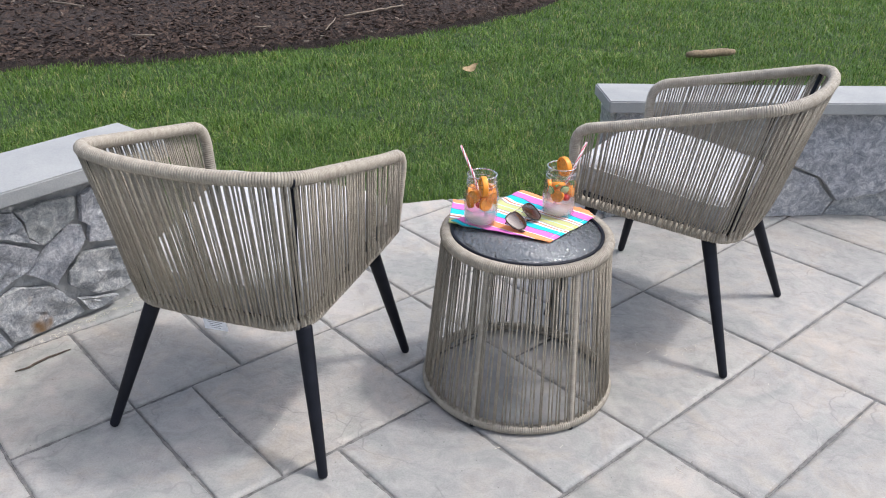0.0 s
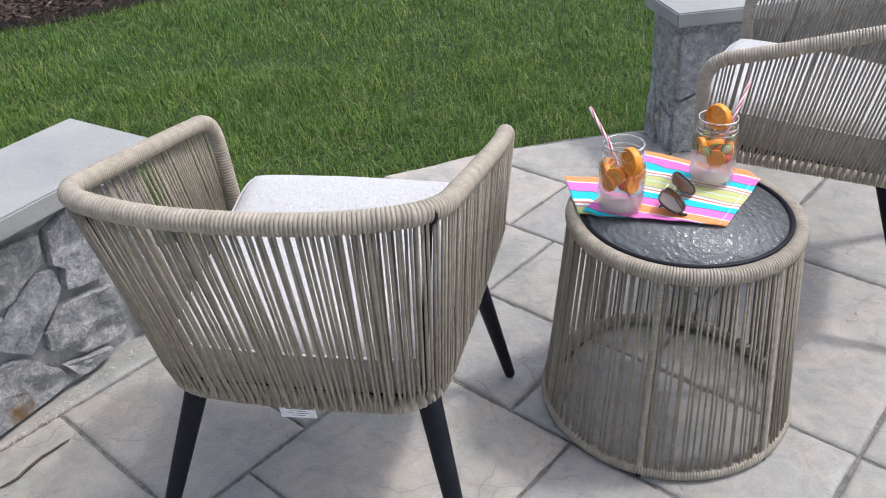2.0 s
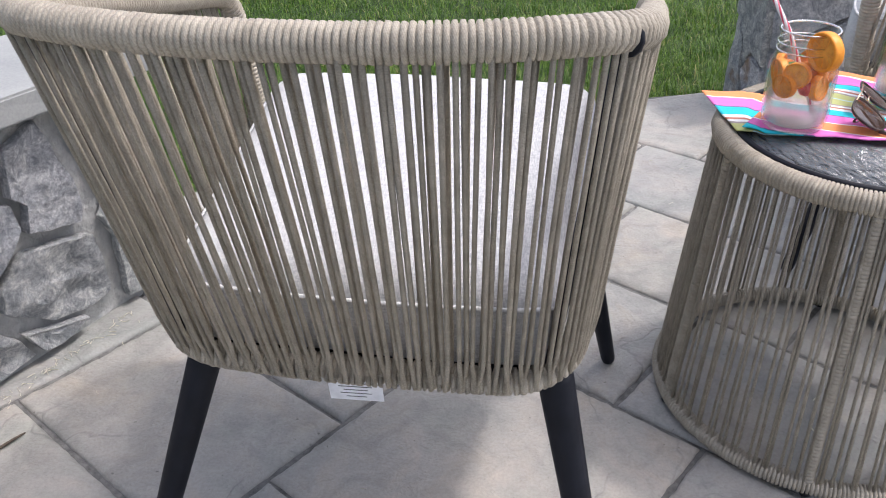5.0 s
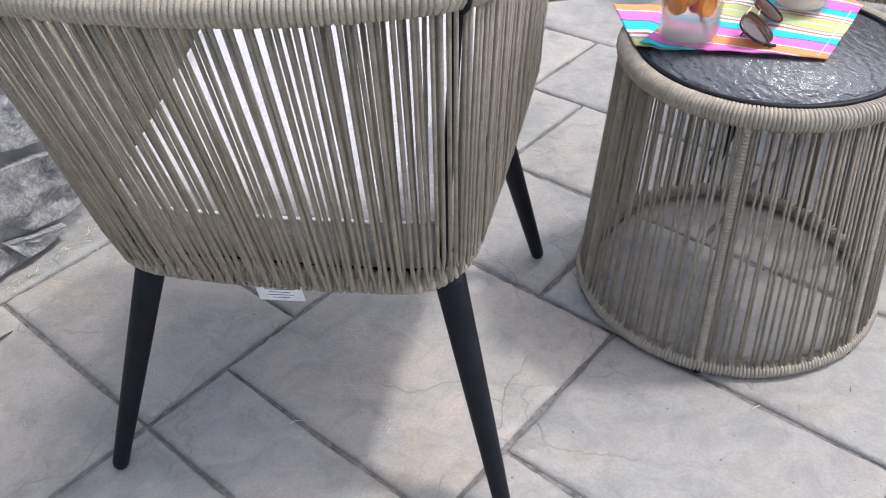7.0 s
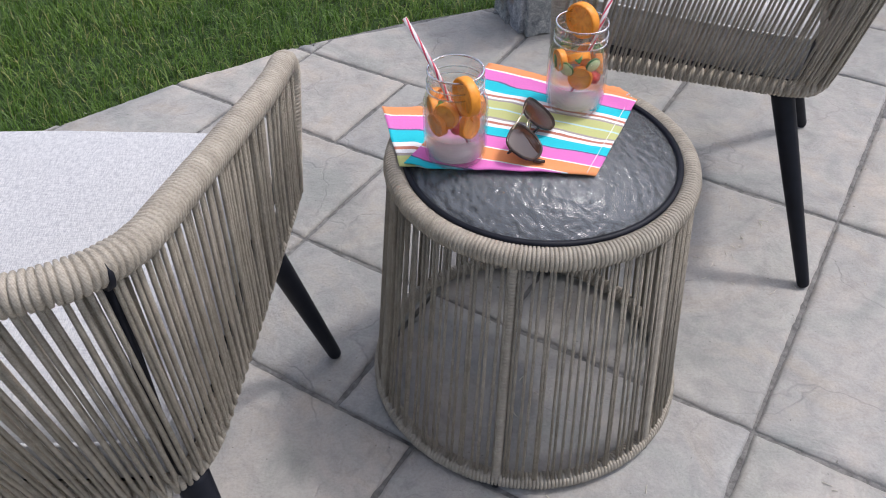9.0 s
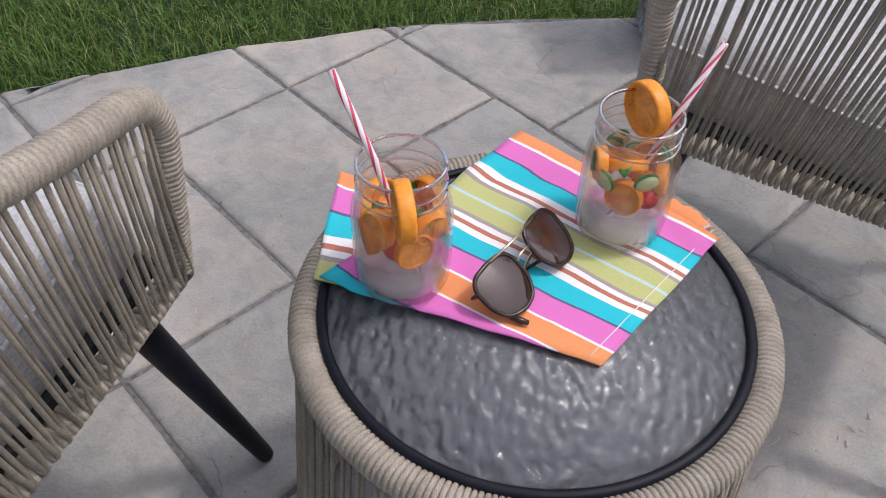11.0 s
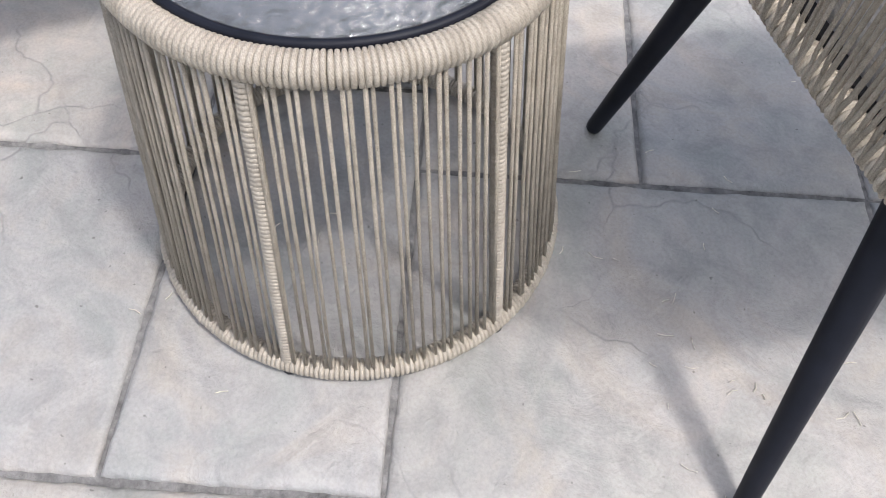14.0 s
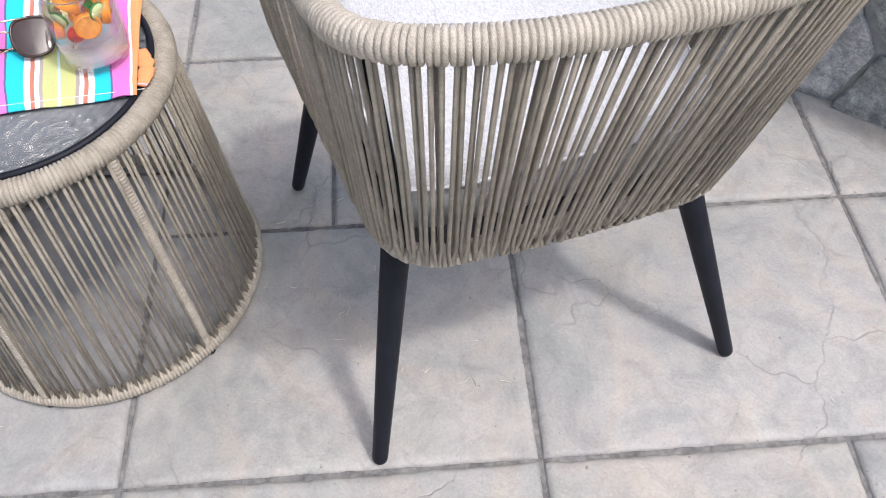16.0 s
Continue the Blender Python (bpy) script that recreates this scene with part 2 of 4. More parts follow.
def make_clear(name, tint, gloss=1.0, cloud=0.0, pale_light_color=(1, 1, 1), refract=0.0):
    """Thin clear material: see-through, with a mirror gloss that grows at grazing angles. cloud: pale colour low
    down, for light bent through the drink.
    """
    m = bpy.data.materials.new(name)
    m.use_nodes = True
    t = m.node_tree
    t.nodes.remove(t.nodes["Principled BSDF"])
    clear = t.nodes.new("ShaderNodeBsdfTransparent")
    clear.inputs[0].default_value = (*tint, 1)
    shine = t.nodes.new("ShaderNodeBsdfGlossy")
    shine.inputs["Roughness"].default_value = 0.02
    facing = node(t, "ShaderNodeLayerWeight", Blend=0.5)
    power = t.nodes.new("ShaderNodeMath")
    power.operation = "POWER"
    power.inputs[1].default_value = 2.8
    t.links.new(facing.outputs["Facing"], power.inputs[0])
    fresnel = t.nodes.new("ShaderNodeMath")
    fresnel.operation = "MULTIPLY_ADD"
    fresnel.inputs[1].default_value, fresnel.inputs[2].default_value = 0.7 * gloss, 0.025 * gloss
    t.links.new(power.outputs[0], fresnel.inputs[0])
    top = t.nodes.new("ShaderNodeMixShader")
    t.links.new(fresnel.outputs[0], top.inputs[0])
    body = clear
    if cloud:
        # pale diffuse colour in the lower half imitates bright light bent through the drink
        pale_light = t.nodes.new("ShaderNodeMixShader")
        pale_light.inputs[0].default_value = 0.12
        lit, through_lit = t.nodes.new("ShaderNodeBsdfDiffuse"), t.nodes.new("ShaderNodeBsdfTranslucent")
        for n, sock in ((lit, 1), (through_lit, 2)):
            n.inputs[0].default_value = (*pale_light_color, 1)
            t.links.new(n.outputs[0], pale_light.inputs[sock])
        sep = t.nodes.new("ShaderNodeSeparateXYZ")
        t.links.new(own_coords(t), sep.inputs[0])
        level = node(t, "ShaderNodeMapRange")
        for key, value in (("From Min", 0.028), ("From Max", 0.056), ("To Min", cloud), ("To Max", cloud * 0.05)):
            level.inputs[key].default_value = value
        t.links.new(sep.outputs[2], level.inputs["Value"])
        body = t.nodes.new("ShaderNodeMixShader")
        t.links.new(level.outputs[0], body.inputs[0])
        t.links.new(clear.outputs[0], body.inputs[1])
        t.links.new(pale_light.outputs[0], body.inputs[2])
    if refract:
        bent = t.nodes.new("ShaderNodeBsdfRefraction")
        bent.inputs["IOR"].default_value = 1.3
        bent.inputs["Roughness"].default_value = 0.0
        bent.inputs[0].default_value = (*tint, 1)
        part_bent = t.nodes.new("ShaderNodeMixShader")
        part_bent.inputs[0].default_value = refract
        t.links.new(body.outputs[0], part_bent.inputs[1])
        t.links.new(bent.outputs[0], part_bent.inputs[2])
        body = part_bent
    t.links.new(body.outputs[0], top.inputs[1])
    t.links.new(shine.outputs[0], top.inputs[2])
    t.links.new(top.outputs[0], t.nodes["Material Output"].inputs[0])
    return m


def make_pebbled_glass():
    m, t, b = base_mat("pebbled_glass", 0.08)
    p = place_coords(t)
    b.inputs["Base Color"].default_value = (0.48, 0.505, 0.53, 1)
    b.inputs["Transmission Weight"].default_value = 0.76
    b.inputs["IOR"].default_value = 1.52
    warp = t.nodes.new("ShaderNodeVectorMath")
    warp.operation = "MULTIPLY_ADD"
    warp.inputs[1].default_value = (0.012, 0.012, 0.0)
    wob = node(t, "ShaderNodeTexNoise", Scale=45.0, Detail=3.0)
    t.links.new(p, wob.inputs["Vector"])
    t.links.new(wob.outputs[1], warp.inputs[0])
    t.links.new(p, warp.inputs[2])
    stretch = node(t, "ShaderNodeMapping", Scale=(1.0, 0.6, 1.0), Rotation=(0, 0, 0.7))
    t.links.new(warp.outputs[0], stretch.inputs[0])
    v = node(t, "ShaderNodeTexVoronoi", Scale=118.0)
    v.feature = "SMOOTH_F1"
    t.links.new(stretch.outputs[0], v.inputs["Vector"])
    n1 = bump(t, b, v.outputs[0], 0.8, 0.006)
    n2 = bump(t, b, noise_of(t, p, 60, 4), 0.5, 0.006, n1)
    bump(t, b, noise_of(t, p, 420, 3, 0.6), 0.22, 0.0012, n2)
    return m


CONCRETE, JOINT = make_concrete(), make_joint()
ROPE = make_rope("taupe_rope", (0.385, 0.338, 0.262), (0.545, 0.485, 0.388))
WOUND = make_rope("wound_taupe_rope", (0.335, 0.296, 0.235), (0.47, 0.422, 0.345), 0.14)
BLACK = make_black_metal()
FABRIC = make_fabric()
STONE = make_stone("fieldstone", [(0.45, 0.46, 0.475), (0.54, 0.545, 0.545), (0.46, 0.475, 0.445), (0.60, 0.60, 0.595), (0.50, 0.51, 0.53)])
BLUESTONE, MORTAR = make_bluestone(), make_mortar()
GRASS = make_grass()
SOIL = make_soil("lawn_soil", (0.022, 0.042, 0.010), (0.055, 0.10, 0.022))
MULCH = make_soil("mulch_bed", (0.02, 0.012, 0.009), (0.055, 0.036, 0.026), 40)
BARK = make_bark()
PEBBLED = make_pebbled_glass()
WEBBING = make_plain("dark_webbing", (0.03, 0.03, 0.032), 0.8)
LABEL_WHITE = make_plain("label_white", (0.8, 0.8, 0.82), 0.7)
PRINT_GREY = make_plain("label_print", (0.12, 0.12, 0.13), 0.7)


# ---- mesh helpers ----
def part(name, data, material, parent=None, label="", smooth=True, crease=0.0):
    """Links (verts, faces[, uvs]) or a bmesh as one mesh object."""
    me = bpy.data.meshes.new(name)
    if isinstance(data, bmesh.types.BMesh):
        data.to_mesh(me)
        data.free()
    else:
        me.from_pydata(data[0], [], data[1])
        if len(data) > 2:
            layer = me.uv_layers.new(name="UVMap")
            flat = [c for f in data[1] for v in f for c in data[2][v]]
            layer.data.foreach_set("uv", flat)
    me.materials.append(material)
    if smooth:
        me.polygons.foreach_set("use_smooth", [True] * len(me.polygons))
    me.update()
    if crease:
        me.set_sharp_from_angle(angle=radians(crease))
    ob = new(name, me)
    ob.parent = parent
    if label:
        tagged(ob, label)
    return ob


def thing(name, m, label, category, group="", kind=""):
    ob = new(name)
    ob.empty_display_size = 0.05
    ob.matrix_basis = m
    return tagged(ob, label, category, group, kind)


def tube(path, radius, sides=8, closed=False, caps=True, up=(0.0, 0.0, 1.0), flat=1.0):
    """A swept tube: radius is a number or one per point; flat squeezes it along its second axis. Gives verts, faces, uvs."""
    pts = [Vector(p) for p in path]
    n = len(pts)
    rad = radius if isinstance(radius, (list, tuple)) else [radius] * n
    verts, uvs, faces = [], [], []
    ref, along = None, 0.0
    for i, p in enumerate(pts):
        a = pts[(i - 1) % n] if (closed or i > 0) else p
        b = pts[(i + 1) % n] if (closed or i < n - 1) else p
        d = (b - a).normalized()
        if ref is None:
            ref = Vector(up)
            if abs(ref.dot(d)) > 0.95:
                ref = Vector((1, 0, 0)) if abs(d.x) < 0.9 else Vector((0, 1, 0))
        ref = (ref - d * ref.dot(d)).normalized()
        side = d.cross(ref)
        if i:
            along += (p - pts[i - 1]).length
        for s in range(sides):
            w = 2 * math.pi * s / sides
            verts.append(p + side * (math.cos(w) * rad[i]) + ref * (math.sin(w) * rad[i] * flat))
            uvs.append((s / sides * 14.0, along * 400.0))
    rings = n if closed else n - 1
    for i in range(rings):
        j = (i + 1) % n
        for s in range(sides):
            q = (s + 1) % sides
            faces.append((i * sides + s, i * sides + q, j * sides + q, j * sides + s))
    if caps and not closed:
        faces.append(tuple(reversed(range(sides))))
        faces.append(tuple((n - 1) * sides + s for s in range(sides)))
    return verts, faces, uvs


def resample(path, step, closed=False):
    """Even steps along a polyline: points and the whole length."""
    pts = [Vector(p) for p in path] + ([Vector(path[0])] if closed else [])
    runs = [0.0]
    for a, b in zip(pts, pts[1:]):
        runs.append(runs[-1] + (b - a).length)
    n = max(2, round(runs[-1] / step))
    out, k = [], 0
    for i in range(n if closed else n + 1):
        w = runs[-1] * i / n
        while k < len(runs) - 2 and runs[k + 1] < w:
            k += 1
        f = (w - runs[k]) / max(1e-9, runs[k + 1] - runs[k])
        out.append(pts[k].lerp(pts[k + 1], f))
    return out, runs[-1]


def wrapped(path, radius, pitch, relief, sides=10, closed=False, seed=1):
    """A tube wound with rope: one ridge for each turn."""
    pts, length = resample(path, pitch / 6, closed)
    rng = random.Random(seed)
    rad = []
    for i in range(len(pts)):
        if i % 6 == 0:
            lift = rng.uniform(-0.2, 0.2) * relief
            groove = -3.6 if rng.random() < 0.07 else rng.uniform(-1.9, -1.1)
        rad.append(radius + lift + relief * (groove, 0.7, 0.98, 1.0, 0.98, 0.7)[i % 6])
    return tube(pts, rad, sides, closed)


def fillet(points, radius, steps=6, closed=False):
    """A polyline with its corners rounded."""
    pts = [Vector(p) for p in points]
    n = len(pts)
    out = []
    for i, p in enumerate(pts):
        if not closed and i in (0, n - 1):
            out.append(p)
            continue
        a, b = pts[(i - 1) % n], pts[(i + 1) % n]
        r = radius[i] if isinstance(radius, (list, tuple)) else radius
        u, w = (a - p), (b - p)
        r1 = min(r, u.length * 0.48, w.length * 0.48)
        s, e = p + u.normalized() * r1, p + w.normalized() * r1
        for k in range(steps + 1):
            f = k / steps
            out.append((s * (1 - f) ** 2) + p * (2 * f * (1 - f)) + e * f ** 2)
    return out


def lathe(profile, sides=32):
    """Turns (r, z) pairs round the z axis."""
    verts, faces = [], []
    for r, z in profile:
        for s in range(sides):
            w = 2 * math.pi * s / sides
            verts.append((r * math.cos(w), r * math.sin(w), z))
    for i in range(len(profile) - 1):
        for s in range(sides):
            q = (s + 1) % sides
            faces.append((i * sides + s, i * sides + q, (i + 1) * sides + q, (i + 1) * sides + s))
    if profile[0][0] > 1e-6:
        faces.append(tuple(reversed(range(sides))))
    if profile[-1][0] > 1e-6:
        faces.append(tuple((len(profile) - 1) * sides + s for s in range(sides)))
    return verts, faces


def box_bm(size, at=(0, 0, 0), bevel=0.0, segments=2):
    bm = bmesh.new()
    bmesh.ops.create_cube(bm, size=1.0, matrix=Matrix.Translation(at) @ Matrix.Diagonal((*size, 1)))
    if bevel:
        bmesh.ops.bevel(bm, geom=bm.edges[:], offset=bevel, segments=segments, affect="EDGES", profile=0.5)
    return bm
# ---- ground, patio, walls ----
LAWN_EDGE = [(-1.75, 2.05), (-1.35, 2.52), (-0.95, 2.89), (-0.58, 3.12), (-0.3, 3.271), (0.05, 3.415), (0.3, 3.48), (0.57, 3.525), (0.9, 3.60), (6.0, 4.45)]
MULCH_EDGE = [(-6.0, 3.1), (-4.0, 4.15), (-2.78, 4.95), (-2.07, 5.27), (-1.15, 5.91), (-0.54, 6.42), (0.23, 7.46), (0.75, 8.8), (1.2, 12.0)]


def edge_y(line, x):
    for (x0, y0), (x1, y1) in zip(line, line[1:]):
        if x0 <= x <= x1:
            return y0 + (y1 - y0) * (x - x0) / (x1 - x0)
    return line[0][1] if x < line[0][0] else line[-1][1]


bm = bmesh.new()
grid_n, far = 60, 60.0
cells = {}
for i in range(grid_n + 1):
    for k in range(grid_n + 1):
        f, g = (i / grid_n) * 2 - 1, (k / grid_n) * 2 - 1
        x, y = far * f * abs(f) ** 1.5, far * g * abs(g) ** 1.5
        cells[i, k] = bm.verts.new((x, y, -0.045 + 0.004 * noise.noise((x * 1.5, y * 1.5, 0))))
for i in range(grid_n):
    for k in range(grid_n):
        bm.faces.new((cells[i, k], cells[i + 1, k], cells[i + 1, k + 1], cells[i, k + 1]))
tagged(part("ground", bm, SOIL), "dark green soil of a mown lawn", "ground", kind="structure")

# the patio's bed, which shows in the joints
outline = [(-1.75, -3.0), (6.0, -3.0)] + list(reversed(LAWN_EDGE))
bm = bmesh.new()
face = bm.faces.new([bm.verts.new((x, y, -0.007)) for x, y in outline])
ext = bmesh.ops.extrude_face_region(bm, geom=[face])
bmesh.ops.translate(bm, vec=(0, 0, -0.09), verts=[v for v in ext["geom"] if isinstance(v, bmesh.types.BMVert)])
bmesh.ops.recalc_face_normals(bm, faces=bm.faces[:])
patio = tagged(part("patio_floor", bm, JOINT, smooth=False), "grey stamped concrete patio with narrow recessed joints", "patio", kind="structure")

# paving: cells of half a foot, turned by 41.5 degrees
U, V = Vector((0.749, -0.663)), Vector((0.663, 0.749))


def pave(i, k):
    return U * (-0.852 + 0.1495 * i) + V * (1.0425 + 0.1495 * k)


KNOWN = [(-9, -6, 0, 2), (-9, -6, 2, 4), (-6, -3, 0, 1), (-6, -3, 1, 4), (-3, 0, 2, 4), (-6, -4, 4, 6), (-4, 0, 4, 6), (-6, -3, 6, 8), (-3, 0, 6, 10),
         (-7, -3, 8, 10), (-9, -7, 8, 10), (-9, -6, 4, 6), (-9, -6, 6, 8), (-6, -3, 10, 14), (-9, -6, 10, 13), (-3, 0, 10, 14), (0, 2, 6, 10),
         (-3, 0, 14, 16), (-3, 0, 16, 18), (0, 3, 10, 13), (0, 3, 13, 16), (0, 3, 3, 6), (-3, 0, -1, 2), (-6, -3, -2, 0), (-9, -6, -2, 0), (2, 5, 6, 10), (-6, -3, 14, 16)]
taken, stones_plan = set(), []
for a, b, c, d in KNOWN:
    stones_plan.append((a, b, c, d))
    taken.update((i, k) for i in range(a, b) for k in range(c, d))
rng = random.Random(4)
SIZES = [(3, 3), (3, 2), (2, 3), (4, 3), (3, 4), (2, 2), (4, 2)]
for k in range(-26, 26):
    for i in range(-22, 34):
        if (i, k) in taken:
            continue
        for w, h in rng.sample(SIZES, len(SIZES)) + [(2, 1), (1, 2), (1, 1)]:
            cellset = [(i + p, k + q) for p in range(w) for q in range(h)]
            if not any(c in taken for c in cellset):
                taken.update(cellset)
                stones_plan.append((i, i + w, k, k + h))
                break


def clip(poly, a, b):
    """Keeps what lies to the right of the way from a to b."""
    d = Vector((b[0] - a[0], b[1] - a[1]))
    side = [d.x * (p.y - a[1]) - d.y * (p.x - a[0]) for p in poly]
    out = []
    for i, p in enumerate(poly):
        j = (i + 1) % len(poly)
        if side[i] <= 0:
            out.append(p)
        if (side[i] < 0 < side[j]) or (side[j] < 0 < side[i]):
            out.append(p.lerp(poly[j], side[i] / (side[i] - side[j])))
    return out


def slab_mesh(poly):
    """A paving slab with a rough rounded edge, top about z = 0."""
    pts = []
    for i, p in enumerate(poly):
        q = poly[(i + 1) % len(poly)]
        m = max(1, round((q - p).length / 0.012))
        pts += [p.lerp(q, j / m) for j in range(m)]
    c = sum(pts, Vector((0, 0))) / len(pts)
    verts, n = [], len(pts)
    for ring, (shrink, z) in enumerate(((0.0036, -0.02), (0.0039, -0.0062), (0.0058, -0.0040), (0.0094, -0.0008), (0.018, 0.0))):
        for p in pts:
            away = (p - c).normalized()
            wob = (0.0030 * noise.noise((p.x * 21, p.y * 21, 3.0)) + 0.0034 * noise.noise((p.x * 90, p.y * 90, 7.0))) * (0.5, 0.6, 1.0, 1.2, 0.0)[ring]
            e = p - away * (shrink * 1.25 + wob)
            verts.append((e.x, e.y, z + 0.0008 * noise.noise((e.x * 9, e.y * 9, 0))))
    verts.append((c.x, c.y, 0.0005))
    faces = []
    for r in range(4):
        for i in range(n):
            j = (i + 1) % n
            faces.append((r * n + i, r * n + j, (r + 1) * n + j, (r + 1) * n + i))
    for i in range(n):
        faces.append((4 * n + i, 4 * n + (i + 1) % n, 5 * n))
    return verts, faces


def build_paving():
    for a, b, c, d in stones_plan:
        poly = [pave(a, c), pave(b, c), pave(b, d), pave(a, d)]
        if max(p.x for p in poly) > 4.6 or min(p.y for p in poly) < -2.2 or min(p.x for p in poly) < -1.9:
            continue
        for p, q in zip(LAWN_EDGE, LAWN_EDGE[1:]):
            if poly:
                poly = clip(poly, p, q)
        if len(poly) < 3:
            continue
        area = 0.5 * abs(sum(p.x * q.y - q.x * p.y for p, q in zip(poly, poly[1:] + poly[:1])))
        if area < 0.002:
            continue
        if sum(p.x * q.y - q.x * p.y for p, q in zip(poly, poly[1:] + poly[:1])) < 0:
            poly.reverse()
        part("paving_slab", slab_mesh(poly), CONCRETE, patio)


def stone_mesh(poly, depth, rng, lift=0.0):
    """A rough-faced wall stone in its own plane: x along the wall, z up, y out of it (towards -y)."""
    pts = [Vector(p) for p in poly]
    dense = []
    for i, p in enumerate(pts):
        q = pts[(i + 1) % len(pts)]
        m = max(1, round((q - p).length / 0.02))
        dense += [p.lerp(q, j / m) for j in range(m)]
    c = sum(dense, Vector((0, 0))) / len(dense)
    n = len(dense)
    seed = rng.uniform(0, 50)
    tilt = Vector((rng.uniform(-0.09, 0.09), rng.uniform(-0.09, 0.09)))
    verts = []
    rings = ((1.0, -0.03, 0.0), (0.995, 0.8, 0.3), (0.98, 0.99, 0.6), (0.8, 1.0, 1.0), (0.6, 1.02, 1.2), (0.4, 1.04, 1.2), (0.18, 1.05, 1.0))
    for f, out, rough in rings:
        for p in dense:
            e = c + (p - c) * f
            e += (p - c).normalized() * 0.006 * noise.noise((p.x * 30 + seed, p.y * 30, 0))
            h = depth * out + lift * out + tilt.dot(e - c) * out + rough * 0.010 * noise.noise((e.x * 14, e.y * 14, seed)) + rough * 0.007 * noise.noise((e.x * 45, e.y * 45, seed))
            verts.append((e.x, -h, e.y))
    verts.append((c.x, -(depth * 1.08 + lift), c.y))
    faces = []
    for r in range(len(rings) - 1):
        for i in range(n):
            j = (i + 1) % n
            faces.append((r * n + i, r * n + j, (r + 1) * n + j, (r + 1) * n + i))
    top = (len(rings) - 1) * n
    for i in range(n):
        faces.append((top + i, top + (i + 1) % n, len(verts) - 1))
    return verts, faces


def cap_mesh(x0, x1, y0, y1, z0, z1):
    """A thick cap slab with a slightly chipped edge."""
    bm = box_bm((x1 - x0, y1 - y0, z1 - z0), ((x0 + x1) / 2, (y0 + y1) / 2, (z0 + z1) / 2))
    bmesh.ops.subdivide_edges(bm, edges=[e for e in bm.edges if e.calc_length() > 0.4], cuts=14)
    bmesh.ops.bevel(bm, geom=[e for e in bm.edges if len(e.link_faces) == 2 and e.calc_face_angle(0) > 1.0], offset=0.004, segments=2, affect="EDGES")
    for v in bm.verts:
        v.co += Vector((noise.noise(v.co * 23), noise.noise(v.co * 19 + Vector((9, 0, 0))), 0.5 * noise.noise(v.co * 17))) * 0.0025
    return bm


def stone_wall(name, m, length, depth, label, front, end=(), cap=(-0.04, 0.0, -0.036, 0.26)):
    """A low wall, local x along it, its face at y = 0 towards -y, with a cap and its stones as parts."""
    wall = tagged(part(name, box_bm((length, depth - 0.012, 0.46), (length / 2, depth / 2, 0.19)), MORTAR, smooth=False), label, "wall", kind="structure")
    wall.matrix_basis = m
    rng = random.Random(len(name))
    front, end = ([[(x, z * 1.052) for x, z in poly] for poly in polys] for polys in (front, end))
    for poly in front:
        part("stone", stone_mesh(poly, 0.011, rng, rng.uniform(0, 0.010)), STONE, wall, crease=28)
    for poly in end:
        ob = part("stone", stone_mesh(poly, 0.018, rng), STONE, wall, crease=28)
        ob.matrix_basis = pose(0.0, depth, 0, 0, 0, -90)
    part("cap", cap_mesh(cap[0], length + cap[1], cap[2], cap[3], 0.418, 0.461), BLUESTONE, wall, "smooth bluestone cap slab", smooth=False)
    return wall


# right wall: from its free end towards the east
right_m = pose(0.612, 3.345, 0, 0, 0, 10.1)
RIGHT_FRONT = [
    [(0.0, 0.17), (0.14, 0.22), (0.3, 0.27), (0.36, 0.39), (0.0, 0.39)],
    [(0.0, 0.0), (0.1, 0.0), (0.16, 0.21), (0.0, 0.16)],
    [(0.11, 0.0), (0.36, 0.0), (0.40, 0.13), (0.31, 0.26), (0.17, 0.215)],
    [(0.37, 0.0), (0.62, 0.0), (0.61, 0.12), (0.41, 0.13)],
    [(0.32, 0.265), (0.42, 0.14), (0.6, 0.14), (0.66, 0.21), (0.68, 0.39), (0.37, 0.39)],
    [(0.63, 0.0), (0.86, 0.0), (0.885, 0.06), (0.80, 0.15), (0.69, 0.19), (0.62, 0.12)],
    [(0.69, 0.20), (0.81, 0.155), (0.89, 0.07), (1.05, 0.10), (1.2, 0.2), (1.2, 0.39), (0.7, 0.39)],
    [(0.87, 0.0), (1.18, 0.0), (1.19, 0.18), (1.05, 0.09), (0.9, 0.06)],
    [(1.21, 0.0), (1.6, 0.0), (1.58, 0.2), (1.21, 0.22)], [(1.21, 0.23), (1.59, 0.21), (1.62, 0.39), (1.21, 0.39)],
    [(1.61, 0.0), (2.1, 0.0), (2.1, 0.39), (1.63, 0.39), (1.59, 0.2)]]
RIGHT_END = [
    [(0.0, 0.22), (0.06, 0.17), (0.067, 0.1), (0.105, 0.14), (0.165, 0.12), (0.165, 0.39), (0.0, 0.39)],
    [(0.0, 0.0), (0.098, 0.0), (0.067, 0.09), (0.05, 0.165), (0.0, 0.21)],
    [(0.105, 0.0), (0.165, 0.0), (0.165, 0.11), (0.105, 0.13), (0.075, 0.09)]]
stone_wall("wall_right", right_m, 2.4, 0.165, "low blue-grey fieldstone seat wall under a bluestone cap", RIGHT_FRONT, RIGHT_END, (-0.04, 0.0, -0.048, 0.192))
# left wall: its free end is at the far side; local x runs from there back towards the camera's start
D_ANG = math.degrees(math.atan2(0.857, 0.515))
END = Vector((0.515, 0.857)) * 1.805 + Vector((0.857, -0.515)) * -2.02
left_m = pose(END.x, END.y, 0, 0, 0, D_ANG) @ Matrix.Translation((-2.4, 0, 0))


def flip(polys, length):
    return [[(length - x, z) for x, z in reversed(p)] for p in polys]


